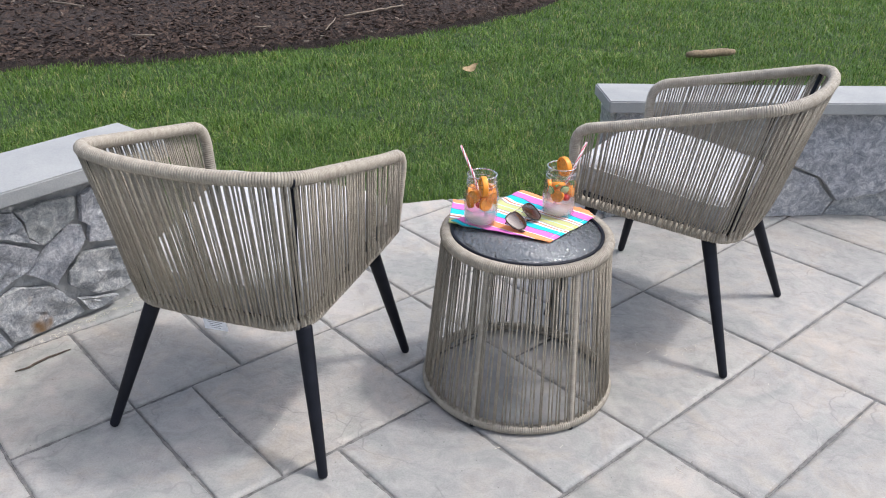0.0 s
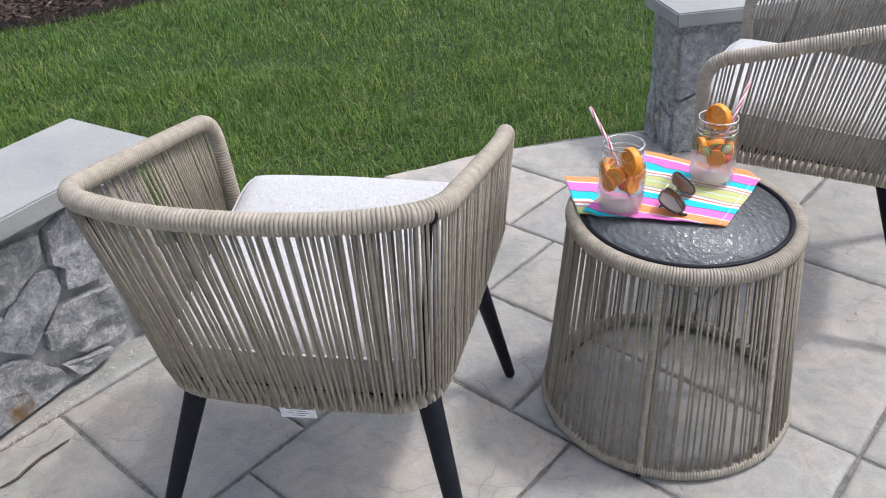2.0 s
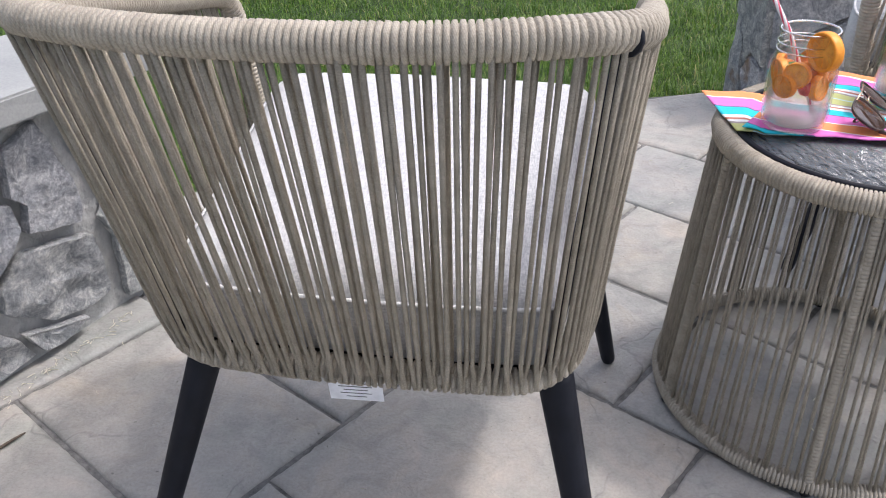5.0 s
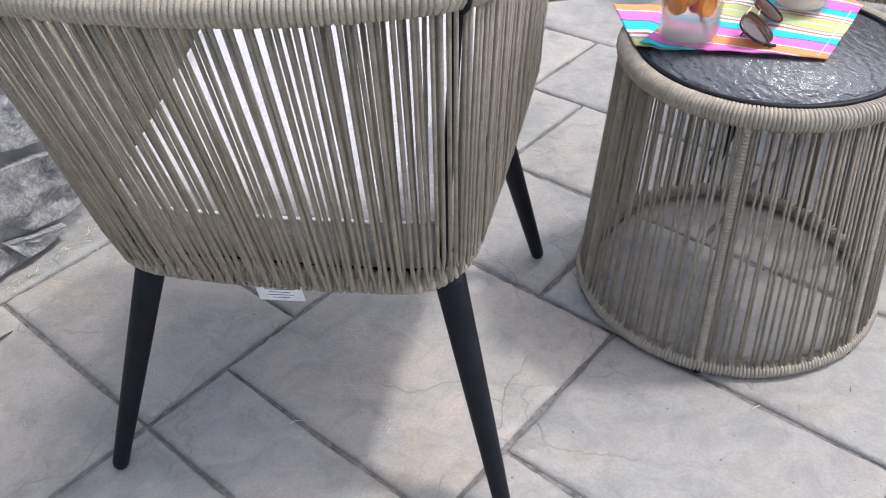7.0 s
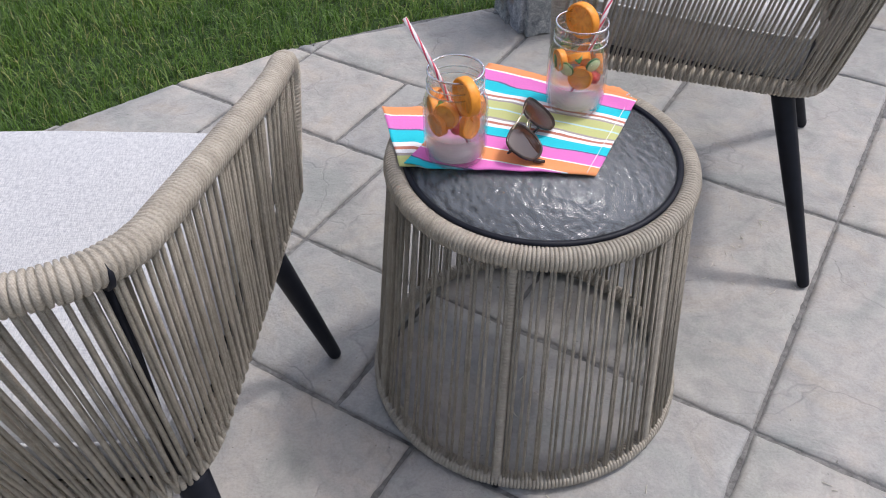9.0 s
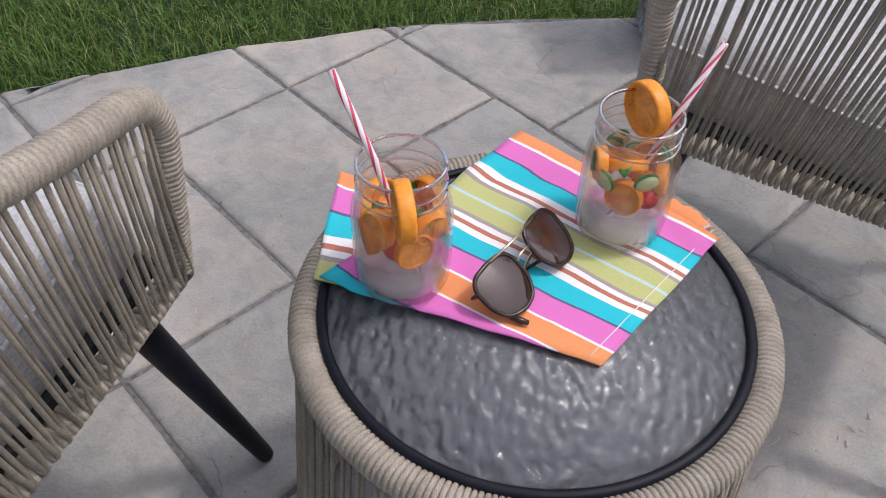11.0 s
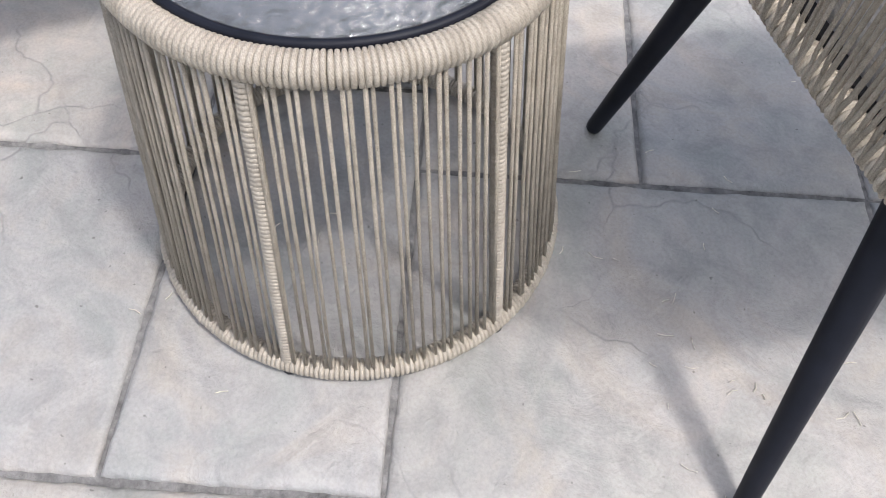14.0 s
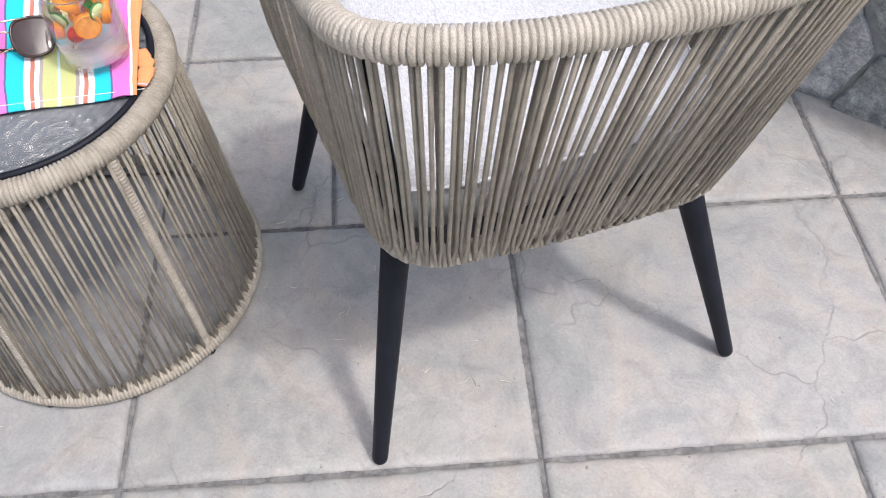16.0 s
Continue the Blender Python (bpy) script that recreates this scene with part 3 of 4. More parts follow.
LEFT_FRONT = flip([
    [(0.435, 0.365), (0.355, 0.37), (0.27, 0.36), (0.28, 0.3), (0.325, 0.28), (0.36, 0.255), (0.38, 0.255), (0.415, 0.29), (0.42, 0.33)],
    [(0.495, 0.38), (0.44, 0.365), (0.425, 0.33), (0.415, 0.285), (0.39, 0.26), (0.435, 0.28), (0.515, 0.32)],
    [(0.255, 0.36), (0.185, 0.38), (0.14, 0.235), (0.155, 0.195), (0.255, 0.22), (0.24, 0.265), (0.265, 0.285)],
    [(0.265, 0.275), (0.26, 0.235), (0.31, 0.19), (0.37, 0.135), (0.44, 0.19), (0.375, 0.24), (0.305, 0.285)],
    [(0.27, 0.195), (0.14, 0.17), (0.125, 0.045), (0.19, 0.04), (0.25, 0.055), (0.33, 0.115), (0.325, 0.155)],
    [(0.515, 0.305), (0.435, 0.27), (0.39, 0.24), (0.425, 0.205), (0.475, 0.185), (0.555, 0.16)],
    [(0.56, 0.14), (0.48, 0.165), (0.38, 0.13), (0.32, 0.06), (0.3, 0.02), (0.38, 0.01), (0.515, 0.015), (0.545, 0.095)],
    [(0.625, 0.12), (0.555, 0.09), (0.525, 0.01), (0.57, 0.005), (0.655, 0.02)],
    [(0.595, 0.33), (0.525, 0.31), (0.565, 0.16), (0.645, 0.145)],
    [(0.31, 0.065), (0.26, 0.05), (0.19, 0.03), (0.25, 0.015), (0.29, 0.02)],
    [(0.575, 0.39), (0.505, 0.38), (0.52, 0.325), (0.59, 0.34)],
    [(0.57, 0.415), (0.435, 0.385), (0.445, 0.37), (0.5, 0.385), (0.575, 0.4)],
    [(0, 0), (0.1, 0.02), (0.098, 0.14), (0.115, 0.185), (0.09, 0.24), (0.02, 0.27), (0, 0.2)],
    [(0, 0.21), (0.02, 0.28), (0.09, 0.25), (0.105, 0.23), (0.145, 0.38), (0, 0.39)],
    [(0.85, 0.0), (1.15, 0.0), (1.12, 0.14), (0.94, 0.12), (0.80, 0.06)],
    [(0.96, 0.14), (1.2, 0.16), (1.3, 0.28), (1.28, 0.39), (1.0, 0.39)],
    [(1.17, 0.0), (1.6, 0.0), (1.55, 0.2), (1.3, 0.26), (1.14, 0.15)], [(1.32, 0.27), (1.56, 0.21), (1.7, 0.39), (1.3, 0.39)],
    [(1.62, 0.0), (2.2, 0.0), (2.2, 0.39), (1.72, 0.39), (1.57, 0.2)]], 2.4)
wall_left = stone_wall("wall_left", left_m, 2.4, 0.225, "low rough fieldstone seat wall with rusty patches and a pale bluestone cap", LEFT_FRONT, (), (0.0, 0.042, -0.045, 0.237))


# ---- rope armchair ----
def armchair(m, label, lean, tilt, tuck=0.0, bare=False):
    chair = thing("rope_armchair", m, label, "chair", "rope armchairs at the table")

    def tip(points):
        """The shell's back sits a little higher or lower over its legs."""
        return [Vector((p[0], p[1], p[2] + tilt * (0.22 - p[1]) / 0.5)) for p in points]

    # rim: up the front post, back along the arm, round the back and the same on the other side
    half = [(0.258, 0.228, 0.397), (0.278, 0.236, 0.601), (0.280, 0.12, 0.625), (0.251, -0.274, 0.718), (0.13, -0.315, 0.718), (0.0, -0.322, 0.717)]
    right = tip(half)
    left = [Vector((-p.x, p.y, p.z)) for p in right[:-1]]
    rim = fillet(right + left[::-1], [0, 0.055, 0.12, 0.066, 0.06, 0.06, 0.06, 0.066, 0.12, 0.055, 0], 8)
    part("rim", wrapped(rim, 0.0138, 0.0056, 0.0015, 10, seed=2), WOUND, chair, "taupe rope wound closely round the frame")
    # seat ring
    ring = fillet(tip([(0.262, 0.238, 0.396), (0.212, -0.210, 0.340), (-0.212, -0.210, 0.340), (-0.262, 0.238, 0.396)]), [0.05, 0.075, 0.075, 0.05], 8, True)
    part("seat_ring", wrapped(ring, 0.0118, 0.0068, 0.0025, 8, True, seed=5), WOUND, chair)
    # ropes between the rim and the ring
    arm_r = tip(((0.279, 0.205, 0.606), (0.280, 0.12, 0.625), (0.251, -0.274, 0.718), (0.13, -0.315, 0.718), (0.0, -0.322, 0.717)))
    top = fillet(arm_r + [Vector((-p.x, p.y, p.z)) for p in arm_r[:-1]][::-1], [0, 0.12, 0.066, 0.06, 0.06, 0.06, 0.066, 0.12, 0], 10)
    low_r = tip(((0.262, 0.222, 0.394), (0.214, -0.210, 0.340), (0.0, -0.220, 0.339)))
    low = fillet(low_r + [Vector((-p.x, p.y, p.z)) for p in low_r[:-1]][::-1], [0, 0.08, 0.2, 0.08, 0], 10)
    count = 178
    corners = tip(((0.239, -0.266, 0.718), (-0.239, -0.266, 0.718)))
    tops, _ = resample(top, 0.002)
    lows, _ = resample(low, 0.002)
    rng = random.Random(11)
    for layer in (0, 1):
        for i in range(count):
            side = i < 0.31 * count or i > 0.69 * count
            if layer and (i % 2 or side):
                continue
            loose = 0.35 if side else 1.0
            f = (i + 0.5 + loose * (rng.uniform(-0.2, 0.2) + (0.15 if i % 2 else -0.15)) + 0.22 * layer) / count
            g = (i + 0.5 + loose * rng.uniform(-0.2, 0.2) + (0.9 if i % 2 else 0.1) * layer) / count
            # at the ring neighbours pull together in twos, the back layer one place on
            pair = 0.42 * (1 if (i + layer) % 2 else -1) + rng.uniform(-0.1, 0.1)
            a = tops[min(len(tops) - 1, max(0, int(f * len(tops))))]
            b = lows[min(len(lows) - 1, max(0, int(g * len(lows))))]
            e = lows[min(len(lows) - 1, max(0, int((g + pair / count) * len(lows))))]
            # the frame's black post stands bare in a gap at each back corner
            if min((a - k).length for k in corners) < (0.0055 if layer == 0 else 0.012):
                continue
            away, out_e = Vector((a.x, a.y, 0)).normalized(), Vector((e.x, e.y, 0)).normalized()
            inner = rng.uniform(-0.002, 0.004) - 0.015 * layer
            a2 = a + away * (0.006 + inner) + Vector((0, 0, -0.008))
            b2 = b + Vector((b.x, b.y, 0)).normalized() * (0.0108 + inner) + Vector((0, 0, 0.003))
            mid = a2.lerp(b2, 0.5) + away * rng.uniform(-0.002, 0.001)
            near = a2.lerp(b2, 0.9) + away * 0.001
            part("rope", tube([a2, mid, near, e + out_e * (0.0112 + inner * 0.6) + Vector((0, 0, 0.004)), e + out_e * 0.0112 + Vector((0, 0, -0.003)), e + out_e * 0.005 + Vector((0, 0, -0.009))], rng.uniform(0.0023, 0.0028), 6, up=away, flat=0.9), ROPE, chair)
    # black uprights of the frame behind the ropes
    for sx in (-1, 1):
        part("frame_post", tube(tip([(sx * 0.236, -0.258, 0.706), (sx * 0.194, -0.188, 0.342)]), 0.0056, 8), BLACK, chair)
    # the winding parts at one back corner and bares the frame's black joint
    for k in corners[:1] if bare else []:
        i = min(range(len(tops)), key=lambda j: (tops[j] - k).length)
        along = (tops[i + 1] - tops[i - 1]).normalized()
        sink = Vector((k.x, k.y, 0)).normalized() * 0.0020 + Vector((0, 0, -0.0042))
        part("frame_joint", tube([tops[i] + sink - along * 0.0020, tops[i] + sink, tops[i] + sink + along * 0.0020], 0.0136, 12), BLACK, chair, "bare black joint between the windings")
    # legs
    for sx in (-1, 1):
        for y0, y1, z1 in ((-0.273, -0.178 + tuck, 0.335), (0.270, 0.185, 0.39)):
            foot, head = Vector((sx * 0.278, y0, 0.0)), tip([(sx * 0.188 + lean, y1, z1)])[0]
            pts = [foot + Vector((0, 0, 0.001)), foot.lerp(head, 0.012), foot.lerp(head, 0.03), foot.lerp(head, 0.5), foot.lerp(head, 0.97), head]
            part("leg", tube(pts, [0.008, 0.0105, 0.0115, 0.0155, 0.0192, 0.0192], 14), BLACK, chair)
    # seat base of webbing and the cushion's own thing elsewhere
    bm = bmesh.new()
    vs = [bm.verts.new((x, y, z)) for x, y, z in tip(((0.24, 0.225, 0.394), (0.198, -0.198, 0.332), (-0.198, -0.198, 0.332), (-0.24, 0.225, 0.394)))]
    f = bm.faces.new(vs)
    ext = bmesh.ops.extrude_face_region(bm, geom=[f])
    bmesh.ops.translate(bm, vec=(0, 0, 0.012), verts=[v for v in ext["geom"] if isinstance(v, bmesh.types.BMVert)])
    bmesh.ops.recalc_face_normals(bm, faces=bm.faces[:])
    part("seat_base", bm, WEBBING, chair, smooth=False)
    return chair


def seat_cushion(m, label, slope):
    """A boxy, softly rounded cushion lying on the tilted seat."""
    n, verts, faces = 22, [], []
    key = {}
    for side in (0, 1):
        for i in range(n + 1):
            for k in range(n + 1):
                u, v = i / n * 2 - 1, k / n * 2 - 1
                edge = max(abs(u), abs(v))
                corner = (abs(u) ** 6 + abs(v) ** 6)
                half = 0.222 - 0.022 * (1 - (v + 1) / 2)
                x = u * half * (1 - 0.04 * max(0, corner - 1))
                y = -0.2 + (v + 1) / 2 * 0.44
                y = y - v * 0.012 * max(0, corner - 1)
                dome = (1 - abs(u) ** 3) * (1 - abs(v) ** 3)
                z = 0.096 + 0.030 * dome ** 0.45 if side else 0.0
                if edge > 0.999:
                    z = 0.088 if side else 0.014
                    x, y = x * 1.0, y
                z += 0.003 * noise.noise((x * 9, y * 9, side * 4 + m.translation.x))
                key[side, i, k] = len(verts)
                verts.append((x, y, z))
    for i in range(n):
        for k in range(n):
            faces.append((key[1, i, k], key[1, i + 1, k], key[1, i + 1, k + 1], key[1, i, k + 1]))
            faces.append((key[0, i, k], key[0, i, k + 1], key[0, i + 1, k + 1], key[0, i + 1, k]))
    for i in range(n):
        for a, b in (((i, 0), (i + 1, 0)), ((i + 1, n), (i, n)), ((0, i + 1), (0, i)), ((n, i), (n, i + 1))):
            faces.append((key[0, *a], key[0, *b], key[1, *b], key[1, *a]))
    ob = thing("seat_cushion", m @ pose(0.004, 0, 0.366 + slope * 0.44, 7.9 - math.degrees(slope / 0.5), 0, 0), label, "cushion", "seat cushions")
    part("cover", (verts, faces), FABRIC, ob)
    loop = [Vector(verts[key[1, *p]]) * 1.0 for p in [(i, 0) for i in range(n)] + [(n, i) for i in range(n)] + [(n - i, n) for i in range(n)] + [(0, n - i) for i in range(n)]]
    part("piping", tube(loop, 0.0028, 6, True), FABRIC, ob)
    return ob


left_pose, right_pose = pose(-0.313, 2.080, 0, 0, 0, -10.9), pose(0.767, 2.674, 0, 0, 0, 62.6)
left_chair = armchair(left_pose, "taupe rope armchair on black tapered legs, white care tag underneath", 0.012, 0.0, bare=True)
armchair(right_pose, "taupe rope armchair on black tapered legs beside the stone wall", -0.008, 0.026, 0.034)
seat_cushion(left_pose, "pale grey heathered seat cushion in a rope armchair", 0.0)
seat_cushion(right_pose @ Matrix.Translation((0, 0.027, -0.006)), "pale grey heathered seat cushion in the chair by the wall", 0.026)


# ---- drum table ----
TABLE = Vector((0.322, 2.217, 0.0))


def drum_table():
    table = thing("side_table", Matrix.Translation(TABLE), "round taupe rope drum table with a dark pebbled glass top", "table")

    def circle(r, z, n=96):
        return [(r * math.cos(2 * math.pi * i / n), r * math.sin(2 * math.pi * i / n), z) for i in range(n)]

    part("top_rim", wrapped(circle(0.199, 0.426), 0.0142, 0.0052, 0.0015, 10, True, 3), WOUND, table, "rope wound closely round the top hoop")
    part("bottom_rim", wrapped(circle(0.2380, 0.0150), 0.0112, 0.0054, 0.0019, 9, True, 4), WOUND, table)
    for i in range(6):
        w = radians(-54 + 60 * i)
        d = Vector((math.cos(w), math.sin(w), 0))
        part("post", wrapped([d * 0.2025 + Vector((0, 0, 0.419)), d * 0.2395 + Vector((0, 0, 0.014))], 0.0074, 0.0056, 0.0008, 9, seed=i), WOUND, table, "rope-wound post")
        # a black glide at the foot of each post, bare between the windings
        foot = d * 0.2400
        part("foot_glide", tube([foot + Vector((0, 0, 0.0005)), foot + Vector((0, 0, 0.006)), foot + Vector((0, 0, 0.012))], [0.0080, 0.0084, 0.0080], 10), BLACK, table, "small black foot glide")
    rng = random.Random(21)
    count = 136
    for i in range(count):
        w = 2 * math.pi * (i + 0.5 + rng.uniform(-0.2, 0.2) + (0.12 if i % 2 else -0.12)) / count
        v = w + rng.uniform(-0.009, 0.009)
        a = Vector((math.cos(w) * 0.2075, math.sin(w) * 0.2075, 0.422))
        b = Vector((math.cos(v) * 0.2435, math.sin(v) * 0.2435, 0.016))
        c = a.lerp(b, 0.5) + Vector((math.cos(w), math.sin(w), 0)) * rng.uniform(-0.002, 0.0005)
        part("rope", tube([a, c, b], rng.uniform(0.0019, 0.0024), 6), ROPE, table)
    part("glass_frame", lathe([(0.1802, 0.4280), (0.1802, 0.4390), (0.1815, 0.4408), (0.1840, 0.4414), (0.1870, 0.4408), (0.1888, 0.4390), (0.1888, 0.4280), (0.1802, 0.4280)], 96), BLACK, table, "black metal hoop round the glass")
    glass = part("glass_top", lathe([(0.0, 0.4305), (0.1805, 0.4305), (0.1805, 0.4365), (0.0, 0.4365)], 96), PEBBLED, table, "dark pebbled glass")
    glass.visible_shadow = False
    return table


drum_table()


# ---- things on the table ----
TOP_Z = 0.4375
STRIPES = [(0.0, (0.92, 0.34, 0.13)), (0.085, (0.93, 0.91, 0.90)), (0.095, (0.80, 0.20, 0.56)), (0.205, (0.13, 0.13, 0.25)), (0.215, (0.02, 0.58, 0.68)),
           (0.31, (0.93, 0.92, 0.90)), (0.345, (0.55, 0.20, 0.13)), (0.37, (0.93, 0.92, 0.90)), (0.395, (0.42, 0.36, 0.33)), (0.415, (0.58, 0.60, 0.24)),
           (0.5, (0.55, 0.74, 0.76)), (0.512, (0.58, 0.60, 0.24)), (0.59, (0.42, 0.36, 0.33)), (0.61, (0.93, 0.92, 0.90)), (0.635, (0.55, 0.20, 0.13)),
           (0.66, (0.93, 0.92, 0.90)), (0.695, (0.02, 0.58, 0.68)), (0.785, (0.13, 0.13, 0.25)), (0.795, (0.80, 0.20, 0.56)), (0.9, (0.93, 0.91, 0.90)), (0.915, (0.92, 0.34, 0.13))]


def make_towel():
    m, t, b = base_mat("striped_cotton", 0.9)
    uv = t.nodes.new("ShaderNodeUVMap").outputs[0]
    sep = t.nodes.new("ShaderNodeSeparateXYZ")
    t.links.new(uv, sep.inputs[0])
    r = t.nodes.new("ShaderNodeValToRGB")
    r.color_ramp.interpolation = "CONSTANT"
    while len(r.color_ramp.elements) < len(STRIPES):
        r.color_ramp.elements.new(0.99)
    for e, (at, col) in zip(r.color_ramp.elements, STRIPES):
        e.position, e.color = at, (*col, 1)
    t.links.new(sep.outputs[1], r.inputs[0])
    p = place_coords(t)
    weave = ramp_of(t, noise_of(t, p, 700, 2), [(0.35, (0.88, 0.88, 0.88)), (0.65, (1, 1, 1))])
    t.links.new(mix(t, r.outputs[0], weave, 0.8, "MULTIPLY"), b.inputs["Base Color"])
    bump(t, b, noise_of(t, p, 900, 2), 0.3, 0.001)
    return m


TOWEL = make_towel()


def cloth_sheet(corners, bands, z, seed, thick=0.0016, edge=0.0):
    """A thin, slightly wavy cloth over four corners; bands gives the stripe coordinate at each of them."""
    n, verts, uvs, faces = 26, [], [], []
    for layer in (0, 1):
        for i in range(n + 1):
            for k in range(n + 1):
                u, v = i / n, k / n
                w = ((1 - u) * (1 - v), u * (1 - v), u * v, (1 - u) * v)
                x = sum(a * c[0] for a, c in zip(w, corners)) + 0.002 * noise.noise((u * 3, v * 3, seed))
                y = sum(a * c[1] for a, c in zip(w, corners)) + 0.002 * noise.noise((u * 3, v * 3, seed + 7))
                band = sum(a * c for a, c in zip(w, bands))
                band += 0.007 * noise.noise((x * 22, y * 22, seed + 3)) + 0.003 * noise.noise((x * 70, y * 70, seed))
                rise = 0.0035 * max(0, noise.noise((x * 22, y * 22, seed))) + 0.0012
                rim_way = min(u, 1 - u, v, 1 - v)
                rise += 0.001 * math.exp(-(rim_way * 18) ** 2) * (1 + noise.noise((x * 60, y * 60, seed)))
                rise += edge * u ** 8
                far_out = min(1.0, max(0.0, (math.hypot(x - TABLE.x, y - TABLE.y) - 0.158) / 0.016))
                rise += 0.0045 * far_out * far_out * (3 - 2 * far_out)
                verts.append((x, y, z + rise + thick * layer))
                uvs.append((u, min(0.995, abs(band) + 0.03)))
    m = (n + 1) ** 2
    for i in range(n):
        for k in range(n):
            a = i * (n + 1) + k
            faces.append((m + a, m + a + n + 1, m + a + n + 2, m + a + 1))
            faces.append((a, a + 1, a + n + 2, a + n + 1))
    rim = [i * (n + 1) for i in range(n)] + [n * (n + 1) + k for k in range(n)] + [(n - i) * (n + 1) + n for i in range(n)] + [n - k for k in range(n)]
    for a, b in zip(rim, rim[1:] + rim[:1]):
        faces.append((a, b, m + b, m + a))
    return verts, faces, uvs


STITCH = make_plain("white_thread", (0.8, 0.78, 0.76), 0.8)
towel = thing("striped_napkin", Matrix.Identity(4), "folded cotton napkin in pink, teal, orange and green stripes", "napkin")
part("under_fold", cloth_sheet([(0.229, 2.332), (0.123, 2.36), (0.128, 2.213), (0.247, 2.194)], (-0.03, 0.0, 0.46, 0.50), TOP_Z, 2.0), TOWEL, towel)
part("upper_fold", cloth_sheet([(0.134, 2.211), (0.377, 2.151), (0.49, 2.309), (0.3, 2.446)], (-0.27, -0.02, 0.91, 0.965), TOP_Z + 0.0038, 5.0, edge=-0.0030), TOWEL, towel)
curl = [Vector((0.481, 2.322, TOP_Z + 0.0075)).lerp(Vector((0.427, 2.358, TOP_Z + 0.0085)), f / 20) + Vector((0.004 * math.sin(f * 0.16), 0.004 * math.sin(f * 0.16), 0.0012 * noise.noise((f * 0.8, 1.0, 4.0)))) for f in range(21)]
part("curled_hem", tube(curl, [0.0100 + 0.0045 * noise.noise((f * 0.43, 3.0, 1.0)) - 0.004 * abs(f / 10 - 1) ** 3 for f in range(21)], 12, flat=0.38), TOWEL, towel, "puckered orange hem")
hem = [Vector((0.367, 2.157, 0)).lerp(Vector((0.479, 2.312, 0)), f / 22.5) + Vector((0, 0, TOP_Z + 0.0062)) for f in range(25)]
part("stitching", tube(hem, 0.0005, 5), STITCH, towel, "white hem stitching")
JAR_Z = TOP_Z + 0.0082

CLEAR = make_clear("clear_glass", (0.995, 0.997, 0.995), 1.0, refract=0.06)
WATER = make_clear("pink_water", (0.995, 0.955, 0.945), 0.3, 0.52, (1.0, 0.93, 0.93))
THREAD, tree_, shader_ = base_mat("solid_glass", 0.12)
shader_.inputs["Base Color"].default_value = (0.72, 0.68, 0.66, 1)
shader_.inputs["Transmission Weight"].default_value, shader_.inputs["IOR"].default_value = 1.0, 1.42
PEEL = make_plain("orange_peel", (1.0, 0.33, 0.025), 0.45, 0.0, 260, 0.15)
PULP = make_plain("orange_pulp", (1.0, 0.37, 0.06), 0.35, 0.0, 120, 0.3)
BERRY = make_plain("strawberry_red", (0.62, 0.05, 0.035), 0.35, 0.0, 90, 0.4)
CUKE_SKIN = make_plain("cucumber_skin", (0.07, 0.2, 0.04), 0.4)
CUKE = make_plain("cucumber_flesh", (0.62, 0.72, 0.36), 0.4, 0.0, 150, 0.15)
MINT = make_plain("mint_leaf", (0.04, 0.18, 0.03), 0.5)


def make_straw():
    m, t, b = base_mat("striped_paper", 0.6)
    uv = t.nodes.new("ShaderNodeUVMap").outputs[0]
    w = t.nodes.new("ShaderNodeTexWave")
    w.wave_type, w.bands_direction = "BANDS", "Y"
    w.inputs["Scale"].default_value = 0.5
    tilt = node(t, "ShaderNodeMapping", Scale=(1.3464, 0.52, 1.0))
    t.links.new(uv, tilt.inputs[0])
    sep = t.nodes.new("ShaderNodeSeparateXYZ")
    t.links.new(tilt.outputs[0], sep.inputs[0])
    add = t.nodes.new("ShaderNodeMath")
    t.links.new(sep.outputs[0], add.inputs[0])
    t.links.new(sep.outputs[1], add.inputs[1])
    sine = t.nodes.new("ShaderNodeMath")
    sine.operation = "SINE"
    t.links.new(add.outputs[0], sine.inputs[0])
    t.links.new(ramp_of(t, sine.outputs[0], [(0.30, (0.84, 0.79, 0.78)), (0.40, (0.66, 0.07, 0.12))]), b.inputs["Base Color"])
    t.nodes.remove(w)
    return m


STRAW = make_straw()


def orange_wheel(radius, thick, sunk=0.3):
    """A wheel of orange: peel ring and pulp with its segments; axis along z."""
    d = thick * sunk * 0.85
    peel = lathe([(0.0, -d), (radius * 0.86, -d), (radius * 0.86, -thick / 2), (radius * 0.97, -thick / 2), (radius, -thick / 3), (radius, thick / 3), (radius * 0.97, thick / 2), (radius * 0.86, thick / 2), (radius * 0.86, d), (0.0, d)], 36)
    # segments meet at the core, so that the pulp is one piece
    verts, faces = [(0, 0, -thick * sunk), (0, 0, thick * sunk)], []
    for s in range(9):
        a0, a1 = 2 * math.pi * (s + 0.06) / 9, 2 * math.pi * (s + 0.94) / 9
        arc = [(radius * 0.84 * math.cos(a0 + (a1 - a0) * f / 4), radius * 0.84 * math.sin(a0 + (a1 - a0) * f / 4)) for f in range(5)]
        base, k = len(verts), len(arc)
        for z in (-thick * sunk, thick * sunk):
            verts += [(x, y, z) for x, y in arc]
        faces.append((1, *(base + k + i for i in range(k))))
        faces.append((0, *(base + i for i in reversed(range(k)))))
        faces += [(base + i, base + i + 1, base + k + i + 1, base + k + i) for i in range(k - 1)]
        faces += [(0, base, base + k, 1), (base + k - 1, 0, 1, base + 2 * k - 1)]
    return peel, (verts, faces)


